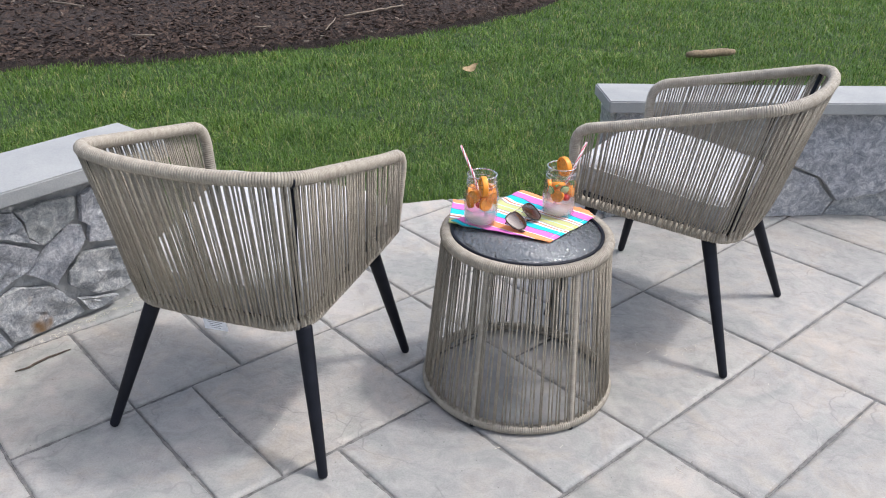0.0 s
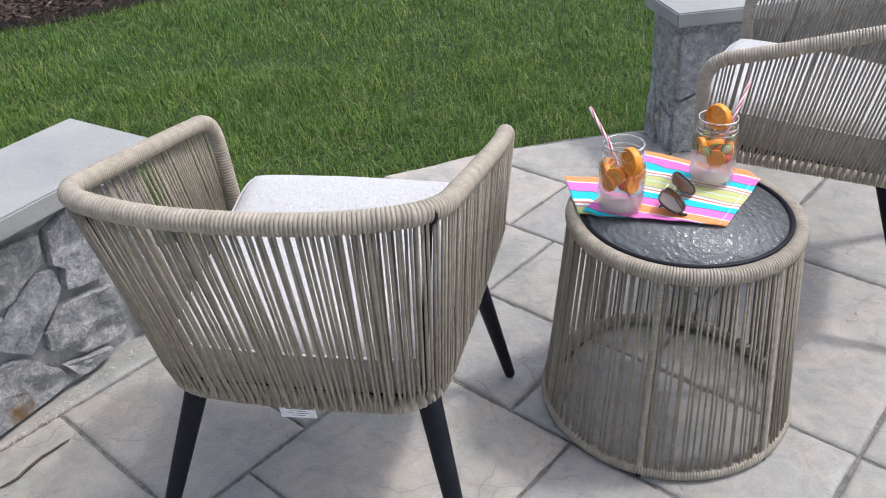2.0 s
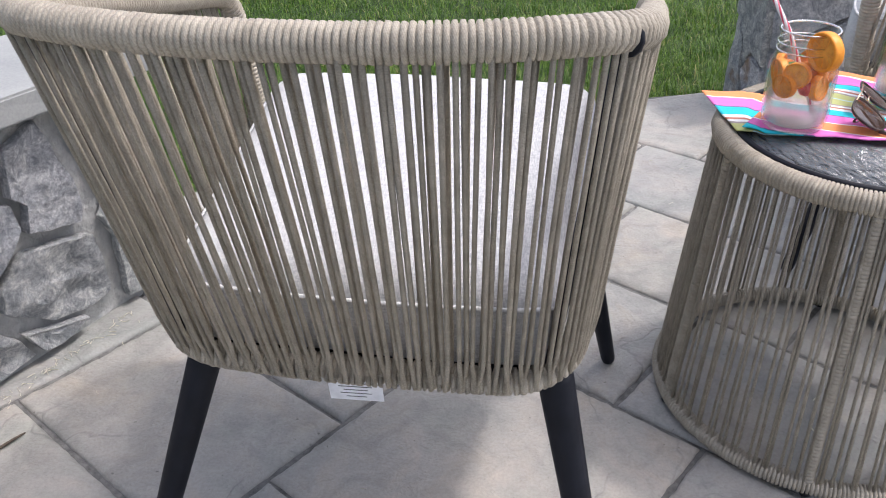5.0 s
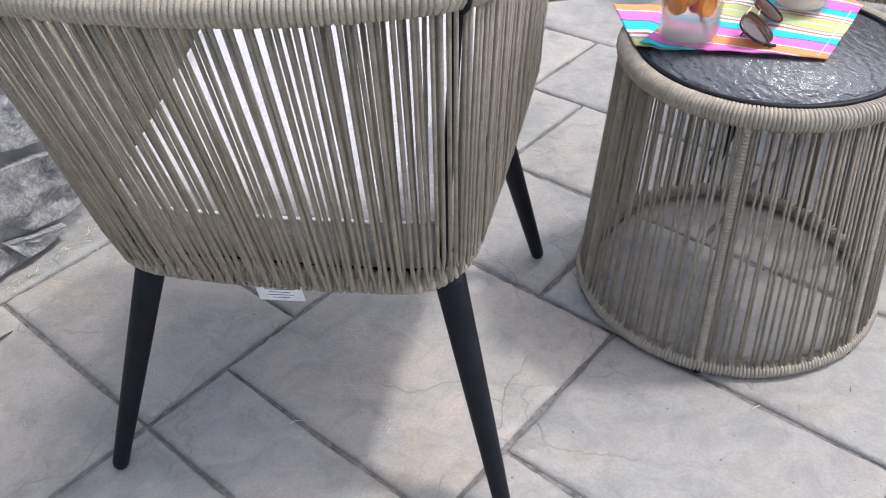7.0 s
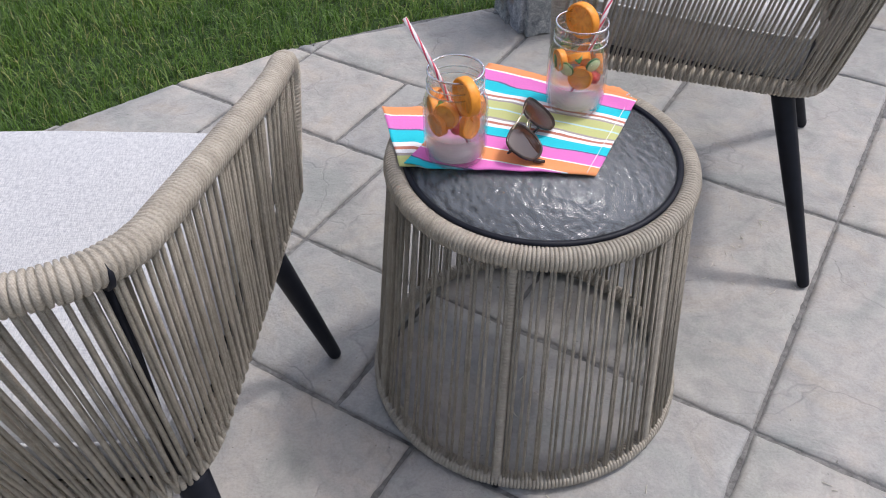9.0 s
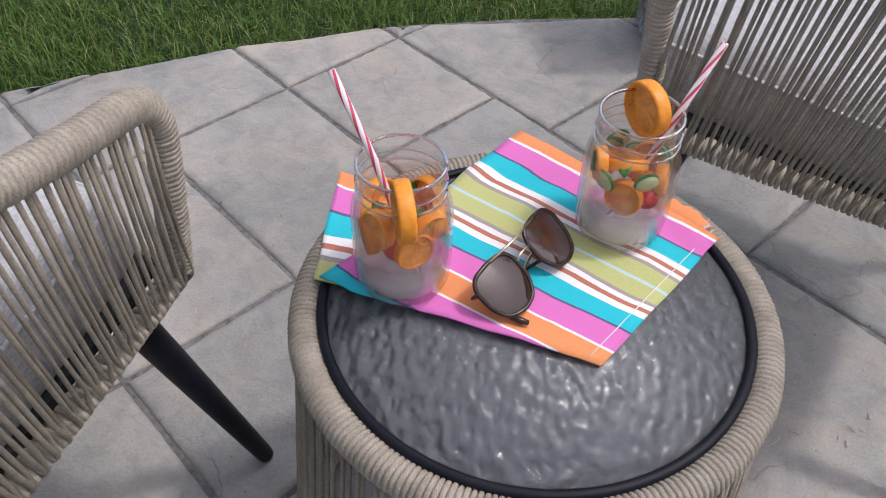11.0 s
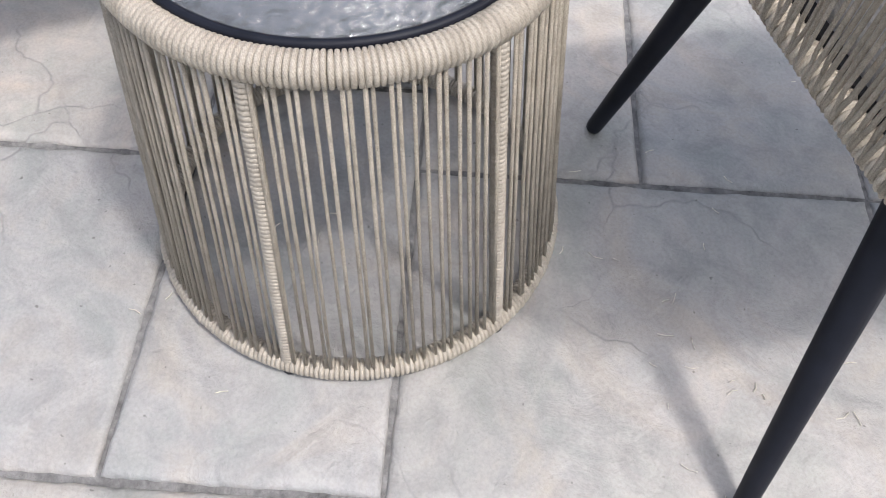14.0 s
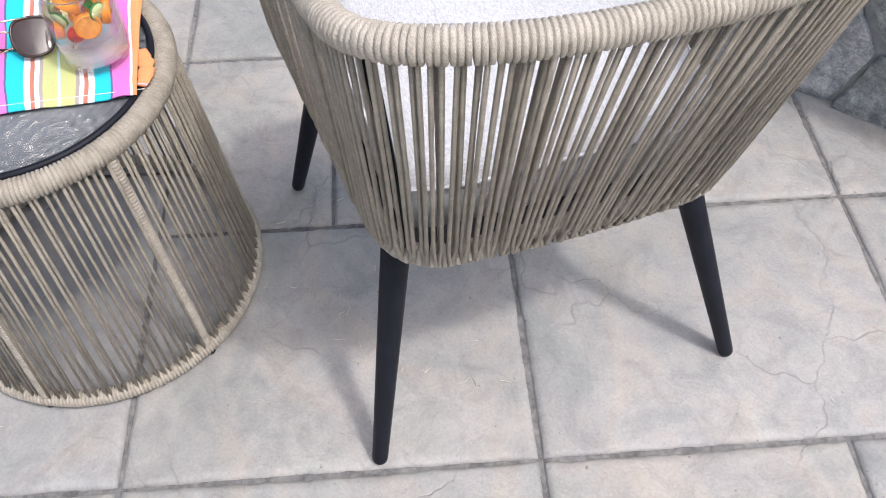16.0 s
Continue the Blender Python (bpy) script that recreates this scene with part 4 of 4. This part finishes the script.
def placed(name, data, material, parent, m, label="", smooth=True):
    ob = part(name, data, material, parent, label, smooth)
    ob.matrix_basis = m
    return ob


def drink_jar(at, label, spin, wheel_pose, straw_path, cucumbers, seed):
    jar = thing("mason_jar", Matrix.Translation(at) @ Matrix.Diagonal((1.06, 1.06, 1.0, 1.0)), label, "jar", "iced drinks on the table")
    outer = [(0.0, 0.0), (0.030, 0.0), (0.0355, 0.002), (0.038, 0.008), (0.0395, 0.025), (0.0400, 0.075), (0.0390, 0.086), (0.0345, 0.096), (0.0330, 0.100),
             (0.0350, 0.103), (0.0330, 0.106), (0.0330, 0.110), (0.0350, 0.113), (0.0330, 0.116), (0.0330, 0.122), (0.0346, 0.1255), (0.0335, 0.129)]
    inner = [(0.0315, 0.128), (0.0315, 0.098), (0.0368, 0.085), (0.0377, 0.075), (0.0372, 0.025), (0.0355, 0.010), (0.030, 0.0065), (0.0, 0.0065)]
    part("glass", lathe(outer + inner, 40), CLEAR, jar, "clear glass with a threaded neck")
    for r, z, thick in ((0.0344, 0.103, 0.0008), (0.0344, 0.1125, 0.0008), (0.0331, 0.128, 0.0013)):
        ring = [(r * math.cos(2 * math.pi * i / 48), r * math.sin(2 * math.pi * i / 48), z + (0.0022 * (i / 48 - 0.5) if thick == 0.0008 else 0)) for i in range(49)]
        part("thread_ring", tube(ring, thick, 8), THREAD, jar)
    water = part("drink", lathe([(0.0, 0.0068), (0.030, 0.0068), (0.0354, 0.0105), (0.0371, 0.025), (0.0376, 0.075), (0.0370, 0.083), (0.0, 0.083)], 40), WATER, jar, "pale pink water")
    rng = random.Random(seed)
    for i in range(12):
        a = 2 * math.pi * i / 12 + spin + rng.uniform(-0.12, 0.12)
        z = (0.062, 0.077, 0.069)[i % 3] + rng.uniform(-0.003, 0.004)
        out = 0.0275 if z < 0.07 else 0.0265
        m = pose(out * math.cos(a), out * math.sin(a), z, 90 + rng.uniform(-25, 12), rng.uniform(-180, 180), math.degrees(a) + 90 + rng.uniform(-18, 18))
        if cucumbers and i in (0, 1, 3, 5, 7, 10):
            m = pose(0.0295 * math.cos(a), 0.0295 * math.sin(a), z + 0.003, 90 + rng.uniform(-12, 12), 0, math.degrees(a) + 90)
            slice_ = placed("cucumber_slice", lathe([(0.0, -0.002), (0.0098, -0.002), (0.0098, 0.002), (0.0, 0.002)], 20), CUKE, jar, m)
            part("skin", lathe([(0.0098, -0.0017), (0.0108, -0.001), (0.0108, 0.001), (0.0098, 0.0017)], 20), CUKE_SKIN, slice_)
        elif i in (2, 8):
            prof = [(0.0, -0.012), (0.005, -0.009), (0.009, -0.002), (0.0095, 0.004), (0.006, 0.009), (0.0, 0.010)]
            placed("strawberry", lathe(prof, 14), BERRY, jar, pose(0.025 * math.cos(a), 0.025 * math.sin(a), z - 0.012, rng.uniform(100, 200), 30, math.degrees(a)))
        else:
            peel, pulp = orange_wheel(rng.uniform(0.0145, 0.0175), 0.009)
            ob = placed("orange_slice", peel, PEEL, jar, m)
            part("pulp", pulp, PULP, ob, smooth=False)
    for i in range(3):
        m = pose(0.008 * math.cos(2.1 * i), 0.008 * math.sin(2.1 * i), 0.066 + 0.006 * i, 30 * i - 25, 20, 80 * i)
        peel, pulp = orange_wheel(0.017, 0.010)
        ob = placed("orange_slice", peel, PEEL, jar, m)
        part("pulp", pulp, PULP, ob, smooth=False)
    for i in range(3):
        a = spin + 1 + 2.1 * i
        leaf = [(0, 0, 0), (0.006, 0.005, 0.002), (0.014, 0.004, 0.001), (0.019, 0, -0.002), (0.014, -0.005, 0.001), (0.006, -0.005, 0.002)]
        placed("mint_leaf", ([(x, y, z + dz) for dz in (0, 0.0006) for x, y, z in leaf], [(5, 4, 3, 2, 1, 0), (6, 7, 8, 9, 10, 11)] + [(j, (j + 1) % 6, 6 + (j + 1) % 6, 6 + j) for j in range(6)]), MINT, jar, pose(0.012 * math.cos(a), 0.012 * math.sin(a), 0.087, 20, 10, math.degrees(a)))
    peel, pulp = orange_wheel(0.0245, 0.0125, 0.1)
    ob = placed("orange_wheel", peel, PEEL, jar, wheel_pose, "orange wheel hung over the rim")
    part("pulp", pulp, PULP, ob, smooth=False)
    part("straw", tube([Vector(p) - Vector(at) for p in straw_path], 0.0030, 12), STRAW, jar, "red and white striped paper straw")
    return jar


J1, J2 = Vector((0.205, 2.226, JAR_Z)), Vector((0.396, 2.316, JAR_Z))
drink_jar(J1, "mason jar of water with orange, strawberry and mint", 0.4, pose(0.006, -0.034, 0.110, 90, 12, 107),
          [(0.225, 2.206, JAR_Z + 0.012), (0.1835, 2.234, JAR_Z + 0.122), (0.151, 2.2565, 0.631)], False, 3)
drink_jar(J2, "mason jar of water with orange and cucumber slices", 1.3, pose(0.006, 0.018, 0.120, 90, 6, 120),
          [(0.379, 2.298, JAR_Z + 0.012), (0.4185, 2.3205, JAR_Z + 0.105), (0.448, 2.335, 0.633)], True, 9)

# ---- sunglasses ----
GOLD = make_plain("pale_gold_metal", (0.75, 0.62, 0.45), 0.25, 1.0)
TORTOISE = make_plain("dark_tortoise_acetate", (0.035, 0.018, 0.012), 0.2, 0.0, 90, 0.6)


def make_lens():
    m, t, b = base_mat("dark_lens", 0.03)
    b.inputs["Base Color"].default_value = (0.045, 0.019, 0.012, 1)
    b.inputs["Transmission Weight"].default_value = 0.15
    b.inputs["Specular IOR Level"].default_value = 0.5
    b.inputs["Coat Weight"].default_value, b.inputs["Coat Roughness"].default_value, b.inputs["Coat IOR"].default_value = 0.8, 0.02, 1.6
    return m


LENS = make_lens()


def sunglasses(m):
    ob = thing("sunglasses", m, "dark square sunglasses with a thin gold bridge, lying on the napkin", "sunglasses")
    shape = [(-0.024, 0.012), (-0.018, 0.022), (0.0, 0.0245), (0.018, 0.0225), (0.0245, 0.014), (0.0235, -0.006), (0.016, -0.020), (0.0, -0.0245), (-0.015, -0.021), (-0.0235, -0.007)]
    for sx in (-1, 1):
        loop = fillet([(sx * (0.0345) + sx * x, y, -0.004 * abs(x / 0.02) * (1 if x > 0 else 0)) for x, y in shape], 0.006, 3, True)
        part("lens_frame", tube(loop, 0.0020, 8, True), TORTOISE, ob, "dark tortoiseshell rim")
        part("gold_liner", tube([(p.x * 1.0, p.y, p.z - 0.0016) for p in loop], 0.0010, 6, True), GOLD, ob)
        pts = [(p.x, p.y, p.z) for p in loop]
        c = Vector((sx * 0.0345, 0, 0.0025))
        n = len(pts)
        verts = pts + [tuple(c)] + [(x, y, z - 0.0014) for x, y, z in pts] + [(c.x, c.y, c.z - 0.0014)]
        faces = [(i, (i + 1) % n, n) for i in range(n)] + [(n + 1 + (i + 1) % n, n + 1 + i, 2 * n + 1) for i in range(n)]
        part("lens", (verts, faces), LENS, ob, "dark brown lens")
        # folded temple, behind the lenses
        hinge = Vector((sx * 0.060, 0.012, -0.004))
        path = fillet([hinge, hinge + Vector((sx * 0.003, 0, -0.007)), hinge + Vector((-sx * 0.02, -0.008, -0.012)), hinge + Vector((-sx * 0.085, -0.022, -0.014)), hinge + Vector((-sx * 0.102, -0.028, -0.0145))], 0.006, 4)
        part("temple", tube(path, [0.0012] * (len(path) - 6) + [0.0017] * 4 + [0.0028, 0.0024], 8), TORTOISE if sx < 0 else GOLD, ob)
        if sx < 0:
            part("temple_tip", tube([(-0.049, -0.020, -0.004), (-0.047, -0.027, -0.001), (-0.045, -0.033, 0.003)], [0.0028, 0.0032, 0.0020], 8), TORTOISE, ob)
        part("nose_pad", lathe([(0.0, -0.001), (0.003, -0.0005), (0.003, 0.0005), (0.0, 0.001)], 10), CLEAR, ob).matrix_basis = pose(sx * 0.008, -0.008, -0.005, 60, sx * 40, 0)
    part("bridge", tube([(-0.0105, 0.008, 0.001), (-0.005, 0.0105, 0.003), (0.005, 0.0105, 0.003), (0.0105, 0.008, 0.001)], 0.0012, 8), GOLD, ob, "thin gold bridge")
    part("brow_bar", tube([(-0.033, 0.0238, 0.001), (0.0, 0.0225, 0.004), (0.033, 0.0238, 0.001)], 0.0011, 8), GOLD, ob, "thin gold brow bar")
    return ob


AXIS = Vector((0.50, 0.866, 0.0))
UPWARD = Vector((-0.866 * 0.83, 0.5 * 0.83, 0.56)).normalized()
FACING = AXIS.cross(UPWARD)
frame_m = Matrix((AXIS, UPWARD, FACING)).transposed().to_4x4()
sunglasses(Matrix.Translation((0.314, 2.238, JAR_Z + 0.0200)) @ frame_m @ Matrix.Scale(1.04, 4))

# ---- small things ----
tag = part("care_tag", box_bm((0.058, 0.0012, 0.034), (0, 0, -0.008), 0.0004, 1), LABEL_WHITE, left_chair, "white fabric care tag with small unreadable print", smooth=False)
tag.matrix_basis = pose(-0.005, -0.208, 0.315, 12, 0, 3)
for row, width in enumerate((0.030, 0.036, 0.026, 0.034, 0.022)):
    part("print_line", box_bm((width, 0.0004, 0.0009), (0, -0.0008, 0.004 - row * 0.0055)), PRINT_GREY, tag, smooth=False)

TWIG = make_plain("dry_twig", (0.10, 0.075, 0.055), 0.9, 0.0, 120, 0.4)
PALE_WOOD = make_plain("pale_dry_wood", (0.24, 0.18, 0.11), 0.85, 0.0, 60, 0.35)
GREY_STICK = make_plain("weathered_stick", (0.20, 0.16, 0.12), 0.9, 0.0, 60, 0.3)
DEAD_LEAF = make_plain("dry_leaf", (0.36, 0.26, 0.14), 0.8, 0.0, 80, 0.3)
twig_path = [Vector((-0.992, 2.031, 0.0045)).lerp(Vector((-0.904, 2.150, 0.0045)), f / 8) + Vector((0.004 * math.sin(f * 1.1), -0.006 * math.sin(f * 0.7), 0.0012 * (f % 2))) for f in range(9)]
tagged(part("twig", tube(twig_path, [0.0016, 0.0024, 0.0028, 0.003, 0.003, 0.0028, 0.0026, 0.0022, 0.0012], 7), TWIG), "thin dry brown twig lying on the patio", "twig")
log_path = [Vector((1.30, 6.10, -0.004)).lerp(Vector((1.63, 6.245, 0.002)), f / 6) + Vector((0, 0.01 * math.sin(f * 2), 0)) for f in range(7)]
tagged(part("wood_piece", tube(log_path, [0.018, 0.027, 0.026, 0.028, 0.026, 0.027, 0.017], 9), PALE_WOOD), "weathered piece of wood lying in the lawn", "wood")


def mulch_stick(points, thick):
    path = [Vector((x, y, 0.045 + 0.05 * 0.8 * max(0.0, y - edge_y(MULCH_EDGE, x)) * 0.9)) for x, y in points]
    path = resample(fillet(path, 0.1, 3), 0.06)[0]
    tagged(part("dead_stick", tube([p + Vector((0, 0.012 * noise.noise((k * 0.7, 3.0, 1.0)), 0.006 * noise.noise((k * 0.9, 8.0, 2.0)))) for k, p in enumerate(path)], thick * 0.7, 6), GREY_STICK), "thin pale dead stick on the bark mulch", "stick", "dead sticks on the mulch")


mulch_stick([(-1.12, 6.46), (-0.94, 6.70), (-0.76, 6.94)], 0.010)
mulch_stick([(-1.15, 6.04), (-1.16, 6.38)], 0.007)
mulch_stick([(-2.31, 5.55), (-2.17, 5.59)], 0.010)
mulch_stick([(-3.26, 6.26), (-2.97, 6.20)], 0.010)
mulch_stick([(-1.63, 5.97), (-1.53, 6.02)], 0.008)


def lawn_leaf(at, size, turn):
    ring = [(math.cos(2 * math.pi * i / 14) * size * (1 + 0.25 * math.cos(5 * 2 * math.pi * i / 14)), math.sin(2 * math.pi * i / 14) * size * 0.7, 0.25 * size * math.cos(4 * math.pi * i / 14)) for i in range(14)]
    verts = ring + [(0, 0, 0.12 * size)] + [(x, y, z - 0.002) for x, y, z in ring]
    faces = [(i, (i + 1) % 14, 14) for i in range(14)] + [(15 + (i + 1) % 14, 15 + i, i, (i + 1) % 14) for i in range(14)]
    ob = tagged(part("dry_leaf", (verts, faces), DEAD_LEAF), "curled dry tan leaf on the grass", "leaf")
    ob.matrix_basis = pose(*at, 12, -10, turn)


lawn_leaf((-0.096, 5.37, 0.02), 0.05, 30)


CLIPPING = make_plain("dry_clipping", (0.62, 0.58, 0.48), 0.85, 0.0, 200, 0.3)


def scatter_clippings():
    rng = random.Random(17)
    verts, faces = [], []
    spots = [(rng.gauss(0.74, 0.09), rng.gauss(2.44, 0.07), 1.0) for _ in range(26)]
    spots += [(-1.05 + 0.21 * f + rng.gauss(0.012, 0.008), 2.12 + 0.36 * f - rng.gauss(0.008, 0.006), 0.9) for f in (rng.random() for _ in range(70))]
    spots += [(rng.uniform(-0.9, 1.6), rng.uniform(1.3, 3.3), 0.8) for _ in range(70)]
    for x, y, size in spots:
        a, length = rng.uniform(0, 6.28), size * rng.uniform(0.003, 0.010)
        dx, dy = math.cos(a) * length, math.sin(a) * length
        wx, wy = -math.sin(a) * 0.0006, math.cos(a) * 0.0006
        bend = rng.uniform(-0.3, 0.3)
        k = len(verts)
        for f in (-1, 0, 1):
            cx, cy = x + dx * f - dy * bend * f * f, y + dy * f + dx * bend * f * f
            verts += [(cx - wx, cy - wy, 0.0022), (cx + wx, cy + wy, 0.0022), (cx, cy, 0.0034)]
        for s in (0, 3):
            for p, q in ((0, 1), (1, 2), (2, 0)):
                faces.append((k + s + p, k + s + q, k + s + 3 + q, k + s + 3 + p))
    tagged(part("grass_clippings", (verts, faces), CLIPPING), "tiny dry grass clippings strewn over the patio", "debris", kind="stuff")


scatter_clippings()


# ---- lawn and mulch ----
def blade_field(name, spots, heights, widths, material, label, category, rng):
    n = len(spots)
    ang = rng.uniform(0, 2 * np.pi, n)
    lean = rng.uniform(0.4, 1.7, n) * rng.uniform(0.6, 1.0, n)
    dirx, diry = np.cos(ang), np.sin(ang)
    px, py = -diry, dirx
    v = np.zeros((n, 5, 3))
    for j, (h, w, l) in enumerate(((0.0, 1.0, 0.0), (0.0, -1.0, 0.0), (0.6, 0.7, 0.3), (0.6, -0.7, 0.3), (1.0, 0.0, 0.95))):
        v[:, j, 0] = spots[:, 0] + px * widths * w + dirx * heights * lean * l
        v[:, j, 1] = spots[:, 1] + py * widths * w + diry * heights * lean * l
        v[:, j, 2] = -0.047 + heights * h * (1 - 0.28 * lean * l)
    me = bpy.data.meshes.new(name)
    me.vertices.add(n * 5)
    me.vertices.foreach_set("co", v.reshape(-1).astype(np.float32))
    base = (np.arange(n) * 5)[:, None]
    tris = np.concatenate([base + np.array([[0, 1, 3]]), base + np.array([[0, 3, 2]]), base + np.array([[2, 3, 4]])], axis=1).reshape(-1)
    me.loops.add(len(tris))
    me.loops.foreach_set("vertex_index", tris.astype(np.int32))
    me.polygons.add(len(tris) // 3)
    me.polygons.foreach_set("loop_start", np.arange(0, len(tris), 3, dtype=np.int32))
    me.materials.append(material)
    me.update(calc_edges=True)
    me.validate()
    return tagged(new(name, me), label, category, kind="stuff")


def build_lawn():
    rng = np.random.default_rng(5)
    xs = np.array([p[0] for p in LAWN_EDGE])
    ys = np.array([p[1] for p in LAWN_EDGE])
    mx = np.array([p[0] for p in MULCH_EDGE])
    my = np.array([p[1] for p in MULCH_EDGE])
    out = []
    for (x0, x1, y0, y1, per) in ((-2.2, 3.2, 2.2, 4.4, 15000), (-4.2, 4.2, 4.4, 6.2, 8000), (-2.0, 7.0, 6.2, 9.5, 4500), (4.2, 7.0, 4.2, 6.2, 4500), (3.2, 4.2, 3.9, 4.4, 6000), (-6.0, -4.2, 4.0, 6.2, 6000), (-6.0, -2.2, 2.9, 4.4, 6000), (-6.0, -2.45, -3.0, 2.9, 2500)):
        m = int((x1 - x0) * (y1 - y0) * per)
        s = np.stack([rng.uniform(x0, x1, m), rng.uniform(y0, y1, m)], 1)
        low = np.where(s[:, 0] < -2.4, -9.0, np.interp(s[:, 0], xs, ys)) + rng.normal(0.012, 0.012, m)
        high = np.interp(s[:, 0], mx, my) + rng.normal(0, 0.04, m)
        out.append(s[(s[:, 1] > low) & (s[:, 1] < high)])
    s = np.concatenate(out)
    clump = np.array([noise.noise((x * 3.0, y * 3.0, 0.0)) + 0.6 * noise.noise((x * 11.0, y * 11.0, 5.0)) for x, y in s])
    h = (0.040 + 0.024 * clump) * rng.uniform(0.6, 1.25, len(s))
    w = rng.uniform(0.0009, 0.0020, len(s)) * (1 + np.clip(s[:, 1] - 4.0, 0, 3) * 0.22)
    blade_field("lawn_grass", s, h, w, GRASS, "dense mown green lawn grass", "grass", rng)


build_lawn()


def build_mulch():
    # a gently mounded bed of shredded bark
    bm = bmesh.new()
    n, rows, prev = 40, 24, None
    for i in range(n + 1):
        x = -9.0 + 10.2 * i / n
        y0 = edge_y(MULCH_EDGE, max(-6.0, x))
        col = []
        for k in range(rows + 1):
            y = y0 + 9.0 * (k / rows) ** 1.3
            z = -0.05 + 0.05 * min(1, k / 2) + 0.02 * noise.noise((x * 1.3, y * 1.3, 2)) + 0.012 * k
            col.append(bm.verts.new((x, y, z)))
        if prev:
            for k in range(rows):
                bm.faces.new((prev[k], col[k], col[k + 1], prev[k + 1]))
        prev = col
    tagged(part("mulch_bed", bm, MULCH), "brown shredded bark bed behind the lawn", "ground", kind="structure")
    rng = np.random.default_rng(8)
    m = 42000
    x = rng.uniform(-5.0, 0.9, m)
    edge = np.interp(x, [p[0] for p in MULCH_EDGE], [p[1] for p in MULCH_EDGE])
    y = edge + rng.uniform(0.0, 1.0, m) ** 1.2 * 3.4 - 0.03
    size = rng.uniform(0.004, 0.019, m)
    ang, tip = rng.uniform(0, 2 * np.pi, m), rng.uniform(-0.5, 0.5, m)
    dx, dy = np.cos(ang) * size, np.sin(ang) * size
    wx, wy = -np.sin(ang) * size * 0.3, np.cos(ang) * size * 0.3
    z = 0.012 + 0.05 * (y - edge) * 0.8 + rng.uniform(0, 0.02, m)
    v = np.zeros((m, 4, 3))
    for j, (a, b) in enumerate(((-1, -1), (1, -1), (1, 1), (-1, 1))):
        v[:, j, 0], v[:, j, 1] = x + dx * a + wx * b, y + dy * a + wy * b
        v[:, j, 2] = z + size * tip * a + size * 0.2 * b
    me = bpy.data.meshes.new("bark_mulch")
    me.from_pydata(v.reshape(-1, 3).tolist(), [], np.arange(m * 4).reshape(-1, 4).tolist())
    me.materials.append(BARK)
    tagged(new("bark_mulch", me), "scattered dark bark chips with a few pale ones", "mulch", kind="stuff")


build_mulch()
build_paving()
